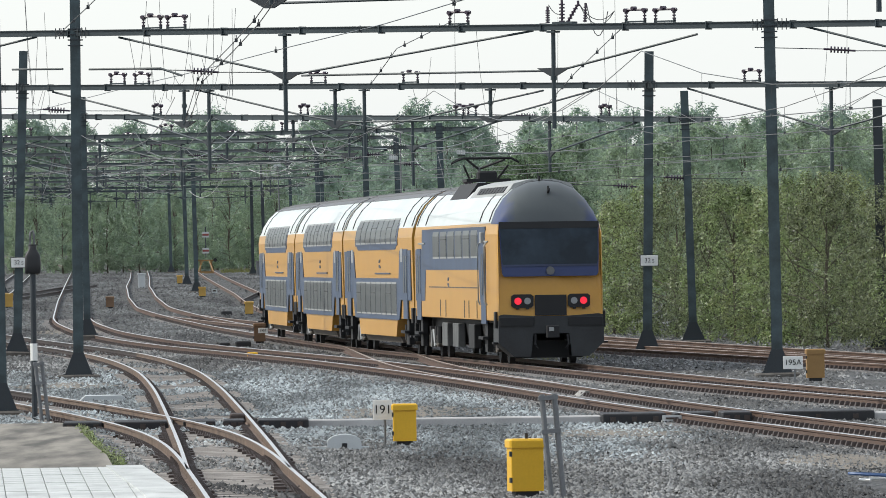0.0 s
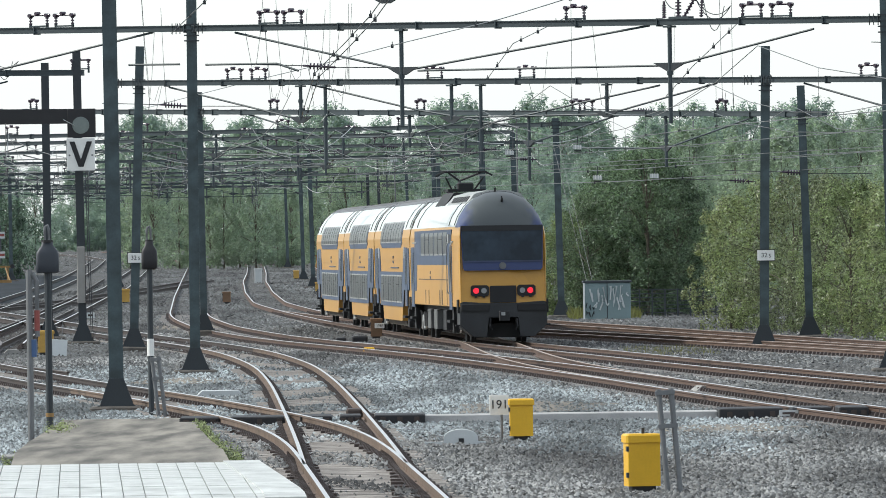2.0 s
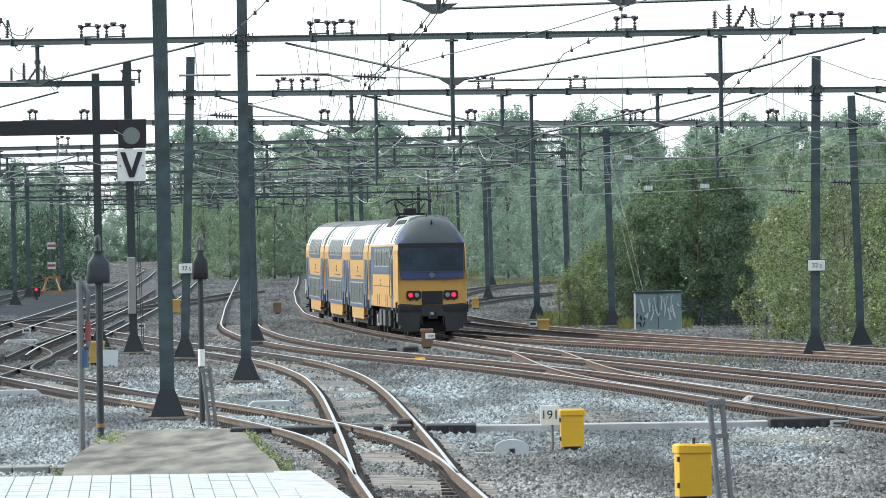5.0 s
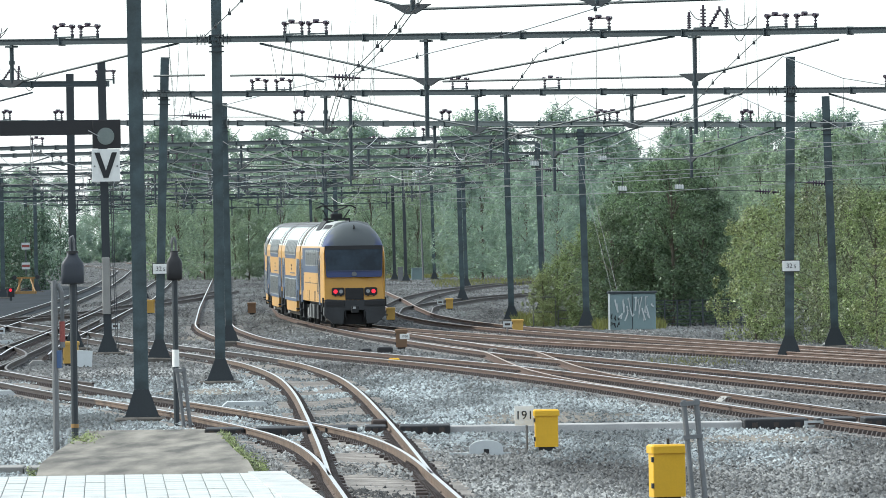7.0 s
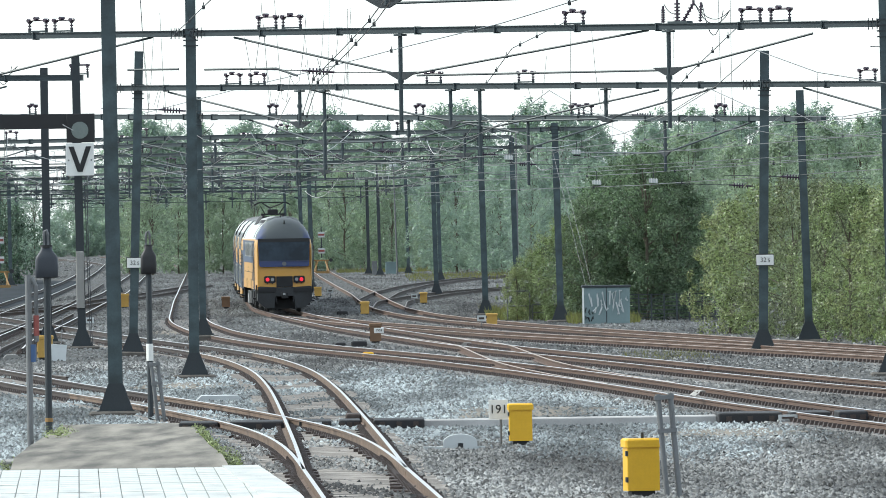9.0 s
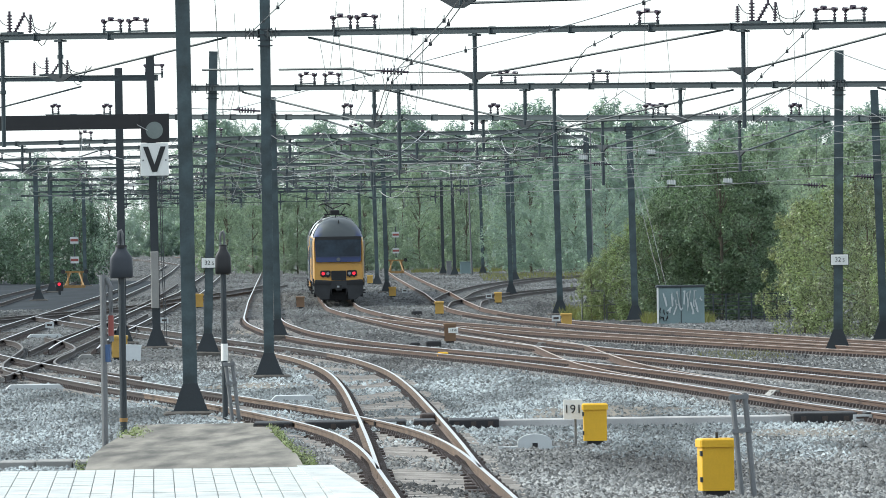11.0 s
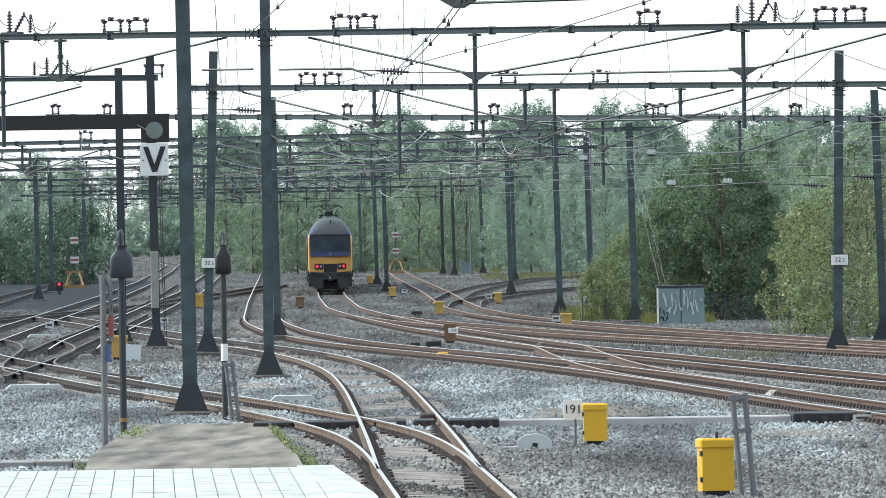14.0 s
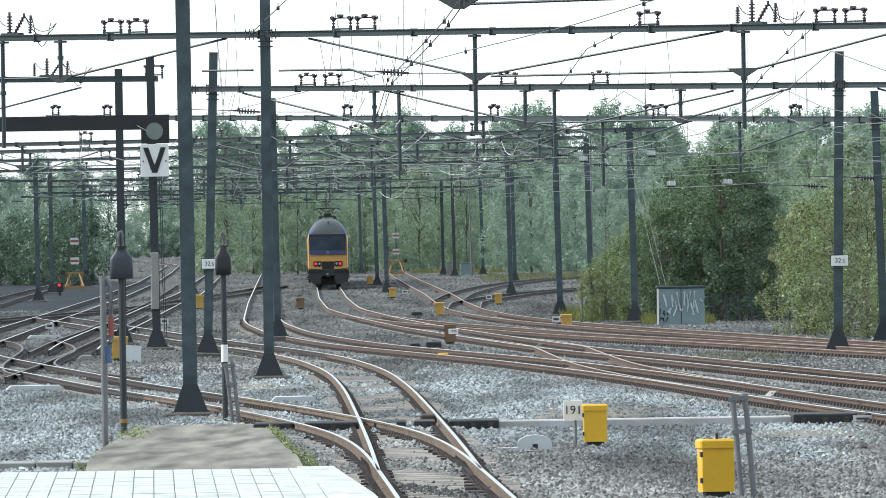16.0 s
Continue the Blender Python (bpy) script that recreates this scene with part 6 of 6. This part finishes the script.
spots = [(-44 + i * 1.9 + rnd.uniform(-0.6, 0.6), 600 + rnd.uniform(0, 40), rnd.uniform(0.7, 1.1)) for i in range(9)]
hedge = [tree("green low shrub behind the buffer stop", 5.0, 3.0, 0.02, 90, 70, 0.11, LEAF_SHADE, 101 + i) for i in range(2)]
plant(hedge, [(x, y, s * 1.2) for x, y, s in spots])
spots = [(-62 + i * 5.5, 1372 + rnd.uniform(0, 12), rnd.uniform(1.0, 1.5)) for i in range(8)]
plant(low, spots)

# verge of dry grass under the thicket and round the sidings
def grass(name, label, areas, seed, count, tall):
    rng = np.random.default_rng(seed)
    quads = []
    for x0, x1, y0, y1 in areas:
        n = count
        p = np.stack([x0 + (x1 - x0) * rng.random(n), ahead(y0 + (y1 - y0) * rng.random(n)), np.full(n, BED_Z)], axis=1)
        for i in range(len(p)):
            p[i, 2] = ground_at(p[i, 0], p[i, 1])
        h = tall * (0.4 + rng.random(n))
        lean = rng.normal(size=(n, 2)) * 0.35 * h[:, None]
        w = (0.018 + 0.02 * rng.random(n)) * (0.22 if tall < 0.3 else 0.8)
        a, b, c = p.copy(), p.copy(), p.copy()
        a[:, 0] -= w
        b[:, 0] += w
        c[:, :2] += lean
        c[:, 2] += h
        quads.append(np.stack([a, b, c], axis=1))
    q = np.concatenate(quads)
    s = Shape()
    s.v = [tuple(v) for v in q.reshape(-1, 3)]
    s.f = [(3 * i, 3 * i + 1, 3 * i + 2) for i in range(len(q))]
    return tagged(part(name, s, GRASS), label, "grass", kind="stuff")


grass("grass", "dry yellow-green grass along the track verges", [(5.0, 8.0, 310, 345), (3, 16, 560, 640), (-3, 8, 690, 715), (7.8, 10.5, 296, 304)], 4, 1500, 0.35)
grass("grass", "thin low grass between the branch tracks", [(7.3, 9.8, 212, 226)], 6, 900, 0.1)
def weeds():
    """Low leafy tufts in clumps along the ramp's edges."""
    rng = np.random.default_rng(9)
    cl = []
    for x0, x1, y0, y1, n, r in ((-5.6, -5.0, 100.5, 104, 22, 0.06), (-5.9, -5.5, 118, 123, 16, 0.05), (-5.75, -5.3, 131, 137, 22, 0.06), (-6.6, -5.8, 101, 110, 16, 0.05)):
        for _ in range(n):
            x, y = rng.uniform(x0, x1), ahead(rng.uniform(y0, y1))
            cl.append((x, y, ground_at(x, y) + r * rng.uniform(0.2, 1.6), r * rng.uniform(0.5, 2.0)))
    for _ in range(150):
        y = rng.uniform(path_pts[0][0] + 0.5, path_pts[-1][0] - 2)
        k = (y - path_pts[0][0]) / (path_pts[-1][0] - path_pts[0][0])
        x = float(np.interp(y, [q[0] for q in path_pts], [q[2] for q in path_pts])) + rng.uniform(-0.04, 0.26) * (1 - 0.5 * k)
        cl.append((x, y, float(np.interp(y, [q[0] for q in path_pts], [q[3] for q in path_pts])) - rng.uniform(0.0, 0.25) * (1 - k), rng.uniform(0.03, 0.085)))
    me = leaf_cloud("weeds", np.array(cl), 24, 0.024, LEAF_LIGHT, rng, -1.0)
    tagged(new("weeds", me), "low green weeds along the platform ramp", "weeds", kind="stuff")


weeds()


# ---- ballast stones ----
def lit_zones(x, y):
    """Where the stones with the sunlit tone lie: between the near turnout and the curving track, left of the ramp, and
    a strip by the walkway.
    """
    d = y / CHAIN
    wob = 0.5 * np.sin(x * 1.7 + d * 0.13) + 0.4 * np.sin(x * 0.6 - d * 0.31)
    left_of_second = x < np.interp(y, *TRACKS["second"]) - 1.5 + wob * 0.3
    bed = (d > 133 + 4 * wob) & (d < 205 + 8 * wob) & left_of_second & (x > -10)
    left = (x < -5.6) & (d > 112 + 5 * wob) & (d < 190)
    strip = (d > 122 + wob) & (d < 131 + wob) & (x > 2.2 + wob) & (x < 6.2 + wob)
    return bed | left | strip


def stones(label, material, seed, zones, in_lit_zones=None):
    rng = np.random.default_rng(seed)
    pts = []
    for d0, d1, dens, r in zones:
        dm = (d0 + d1) / 2
        d0, d1, dens = ahead(d0), ahead(d1), dens / CHAIN
        x0, x1 = -0.062 * dm - 0.6, 0.088 * dm
        n = int((x1 - x0) * (d1 - d0) * dens)
        p = np.stack([x0 + (x1 - x0) * rng.random(n), d0 + (d1 - d0) * rng.random(n), np.full(n, r)], axis=1)
        pts.append(p)
    p = np.concatenate(pts)
    keep, lift = np.ones(len(p), bool), np.zeros(len(p))
    for key, (d, x) in TRACKS.items():
        inside = (p[:, 1] > d[0]) & (p[:, 1] < d[-1])
        off = np.abs(p[:, 0] - np.interp(p[:, 1], d, x))
        keep &= ~(inside & (np.abs(off - GAUGE) < 0.17))
        bare = 0.7
        if key in ("near_left", "near_right"):
            heap = np.sin(p[:, 1] * 0.42 + 1.3 * np.sin(p[:, 0] * 2.1)) + 0.5 * np.sin(p[:, 1] * 0.17) > 0.15
            bare = np.where(heap, 0.15, 0.93)
            lift = np.where(inside & (off < 1.2) & heap, 0.05, lift)
        keep &= ~(inside & (off < 1.2) & (rng.random(len(p)) < bare))
    ds = [q[0] for q in path_pts]
    on_path = (p[:, 1] < ds[-1]) & (p[:, 0] < np.interp(p[:, 1], [A60, A88, A99] + ds, [1.65, -0.79, -1.48] + [q[2] for q in path_pts])) & ((p[:, 1] < A99) | (p[:, 0] > np.interp(p[:, 1], ds, [q[1] for q in path_pts])))
    keep &= ~((p[:, 1] > ahead(392)) & (p[:, 1] < ahead(668)) & (p[:, 0] < -18.5) & (p[:, 0] > -46))
    if in_lit_zones is not None:
        soft = p[:, :2] + rng.normal(size=(len(p), 2)) * np.array([0.25, 3.0])
        keep &= lit_zones(soft[:, 0], soft[:, 1]) == in_lit_zones
    if material is STONE:
        right = (p[:, 1] > ahead(150)) & (p[:, 0] > np.interp(p[:, 1], *TRACKS["second"]) + 1.4)
        keep &= ~(right & (rng.random(len(p)) < 0.72))
    if material is not STONE_FAR:
        keep &= ~((p[:, 1] > ahead(222)) & (p[:, 0] < -7.5 - 0.01 * (p[:, 1] - ahead(222))))
    p, lift = p[keep & ~on_path], lift[keep & ~on_path]
    n = len(p)
    base = np.array([(1, 0, 0), (-0.4, 0.9, 0.1), (-0.5, -0.85, -0.1), (0.15, 0.1, 0.8)])
    v = base[None] * (0.65 + 0.8 * rng.random((n, 4, 1)))
    v += rng.normal(size=(n, 4, 3)) * 0.18
    ang = rng.random(n) * 2 * np.pi
    c, s = np.cos(ang), np.sin(ang)
    vx, vy = v[:, :, 0] * c[:, None] - v[:, :, 1] * s[:, None], v[:, :, 0] * s[:, None] + v[:, :, 1] * c[:, None]
    size = p[:, 2] * (0.6 + 0.8 * rng.random(n))
    co = np.stack([p[:, None, 0] + vx * size[:, None], p[:, None, 1] + vy * size[:, None], BED_Z + (0.012 + lift[:, None] + v[:, :, 2] * size[:, None])], axis=2).reshape(-1, 3)
    tri = np.array([(0, 1, 3), (1, 2, 3), (2, 0, 3)])
    idx = (np.arange(n)[:, None, None] * 4 + tri[None]).reshape(-1)
    me = bpy.data.meshes.new("ballast")
    me.vertices.add(4 * n)
    me.vertices.foreach_set("co", co.ravel())
    me.loops.add(len(idx))
    me.loops.foreach_set("vertex_index", idx.astype(np.int32))
    me.polygons.add(3 * n)
    me.polygons.foreach_set("loop_start", np.arange(0, 9 * n, 3, dtype=np.int32))
    me.materials.append(material)
    me.update(calc_edges=True)
    tagged(new("ballast", me), label, "ballast", kind="stuff")


NEAR_ZONES = ((84, 110, 74, 0.034), (110, 140, 70, 0.034), (140, 180, 54, 0.037), (180, 230, 24, 0.044), (230, 290, 6, 0.05))
stones("loose sharp-edged grey-brown ballast stones between the tracks", STONE, 2, NEAR_ZONES, False)
stones("pale blue-grey ballast stones round the turnout, sunlit tone in the colour", STONE_SUNLIT, 5, NEAR_ZONES, True)
stones("darker grey ballast between the farther tracks", STONE_FAR, 3, ((196, 215, 9, 0.045), (215, 260, 9, 0.045), (260, 300, 9, 0.048), (300, 420, 6, 0.055), (420, 700, 2.0, 0.07), (700, 1300, 0.3, 0.1)))


def soil_patch(x, d, rx, rd, seed):
    rng = random.Random(seed)
    pts = []
    for k in range(28):
        a = 2 * math.pi * k / 28
        q = rng.uniform(0.7, 1.15)
        pts.append((x + rx * q * math.cos(a), ahead(d) + rd * q * math.sin(a), -0.178))
    s = Shape().add([(x, ahead(d), -0.165)] + pts, [(0, 1 + k, 1 + (k + 1) % 28) for k in range(28)])
    tagged(part("soil_patch", s, SOIL), "thin brown sandy patch worn into the ballast", "soil", kind="structure")


for x, d, rx, rd, seed in ((3.2, 154, 1.8, 7, 1), (6.4, 136, 1.3, 4, 2), (-6.9, 288, 1.6, 9, 3), (-4.6, 186, 1.4, 5, 4), (9.5, 118, 1.6, 5, 5)):
    soil_patch(x, d, rx, rd, seed)
hose = thing("cable_coil", pose(8.9, ahead(108.6), BED_Z), "loose loop of blue and white cable", "cable")
part("cable", Shape().tube([(0.45 * math.cos(a), 0.3 * math.sin(a), 0.04 + 0.1 * max(0, math.sin(a * 0.5))) for a in np.linspace(0.2, 5.4, 20)], 0.022, 6), BLUE, hose)
part("white_cable", Shape().tube([(0.1 + 0.4 * math.cos(a), 0.4 * math.sin(a), 0.05) for a in np.linspace(0.5, 4.0, 14)], 0.016, 6), WHITE, hose)

# ---- platform tiles ----
TILE_W, TILE_L = 0.25, 0.95
tile_mesh = bpy.data.meshes.new("tile")
ts = Shape().box(-TILE_W / 2 + 0.006, TILE_W / 2 - 0.006, -TILE_L / 2 + 0.015, TILE_L / 2 - 0.015, -0.02, 0.012, 0.002)
ts.v = [(x - 0.0293 * y, y, z) for x, y, z in ts.v]
tile_mesh.from_pydata(ts.v, [], ts.f)
tile_mesh.materials.append(TILE)
tile_mesh.update()
rest = Shape()
rnd = random.Random(4)
for j in range(22):
    yy = A99 - 0.4 - TILE_L / 2 - j * TILE_L - 0.16 * (j // 4)
    edge = float(np.interp(yy, [A60, A88, A99], [1.65, -0.79, -1.48])) - 0.5
    for i in range(34):
        xx = -1.45 - i * TILE_W - 0.0293 * (yy - A99) + TILE_W * 2
        if xx > edge + TILE_W / 2 or (xx < -8.0 and j > 3):
            continue
        if j < 9:
            t = part("tile", tile_mesh, None, platform)
            t.location = (xx, yy, PLAT_Z + 0.004 + rnd.uniform(-0.002, 0.003))
        else:
            rest.add([(x + xx, y + yy, z + PLAT_Z + 0.004) for x, y, z in ts.v], ts.f)
tagged(part("tile_field", rest, TILE, platform), kind="stuff")
for j in range(9):
    y0 = A99 - 0.2 - j * 2.0
    e0, e1 = [float(np.interp(q, [A60, A88, A99], [1.65, -0.79, -1.48])) for q in (y0 - 1.96, y0)]
    s = Shape().add([(e0 - 0.48, y0 - 1.96, PLAT_Z + 0.03), (e0 - 0.01, y0 - 1.96, PLAT_Z + 0.03), (e1 - 0.01, y0, PLAT_Z + 0.03), (e1 - 0.48, y0, PLAT_Z + 0.03), (e0 - 0.48, y0 - 1.96, PLAT_Z - 0.1), (e0 - 0.01, y0 - 1.96, PLAT_Z - 0.1), (e1 - 0.01, y0, PLAT_Z - 0.1), (e1 - 0.48, y0, PLAT_Z - 0.1)],
                    [(0, 1, 2, 3), (4, 7, 6, 5), (0, 4, 5, 1), (1, 5, 6, 2), (2, 6, 7, 3), (3, 7, 4, 0)])
    part("edge_slab", s, TILE, platform)


def scale_about_eye():
    """Scales all that stands still about the eye, so that it keeps its place in the camera's view."""
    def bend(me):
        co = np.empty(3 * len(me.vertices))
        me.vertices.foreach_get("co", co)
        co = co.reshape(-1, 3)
        k = eye_scale(co[:, 1])[:, None]
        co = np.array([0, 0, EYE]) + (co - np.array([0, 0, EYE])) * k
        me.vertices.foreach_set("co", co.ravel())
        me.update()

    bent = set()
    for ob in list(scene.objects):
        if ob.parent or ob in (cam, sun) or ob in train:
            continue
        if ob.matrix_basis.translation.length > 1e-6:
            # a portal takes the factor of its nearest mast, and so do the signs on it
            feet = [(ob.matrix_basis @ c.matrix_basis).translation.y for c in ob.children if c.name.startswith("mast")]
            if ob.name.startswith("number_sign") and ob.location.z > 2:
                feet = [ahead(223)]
            k = float(eye_scale(min(feet or [ob.location.y])))
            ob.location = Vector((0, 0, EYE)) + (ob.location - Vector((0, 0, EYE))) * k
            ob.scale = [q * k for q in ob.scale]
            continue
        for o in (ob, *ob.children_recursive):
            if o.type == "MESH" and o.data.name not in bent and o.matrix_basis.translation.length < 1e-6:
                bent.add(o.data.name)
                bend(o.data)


scale_about_eye()

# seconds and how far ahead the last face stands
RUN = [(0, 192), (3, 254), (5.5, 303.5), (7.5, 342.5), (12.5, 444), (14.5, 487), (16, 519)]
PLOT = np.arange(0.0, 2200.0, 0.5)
SCALED = PLOT * eye_scale(PLOT)


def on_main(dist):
    """The place on the main track at a distance ahead, both scaled about the eye."""
    x, _, _, _ = beside("main", float(np.interp(dist, SCALED, PLOT)))
    return scaled_place((x, float(np.interp(dist, SCALED, PLOT)), 0.0))


def motions():
    """The train runs off along the main track, each coach held by its two bogies."""
    times = [k * 0.5 for k in range(33)]
    for i, car in enumerate(train):
        rows = []
        for t in times:
            tail = ahead(float(np.interp(t, *zip(*RUN))))
            mid = tail + CAR / 2 + i * (CAR + 0.1)
            (ax, ay, az), (bx, by, bz) = on_main(mid - 9.4), on_main(mid + 9.4)
            yaw = math.degrees(math.atan2(-(bx - ax), by - ay))
            rise = math.degrees(math.atan2(bz - az, by - ay))
            rows.append((t, pose((ax + bx) / 2, (ay + by) / 2, (az + bz) / 2, rise, 0, yaw)))
        walk(car, rows)


motions()
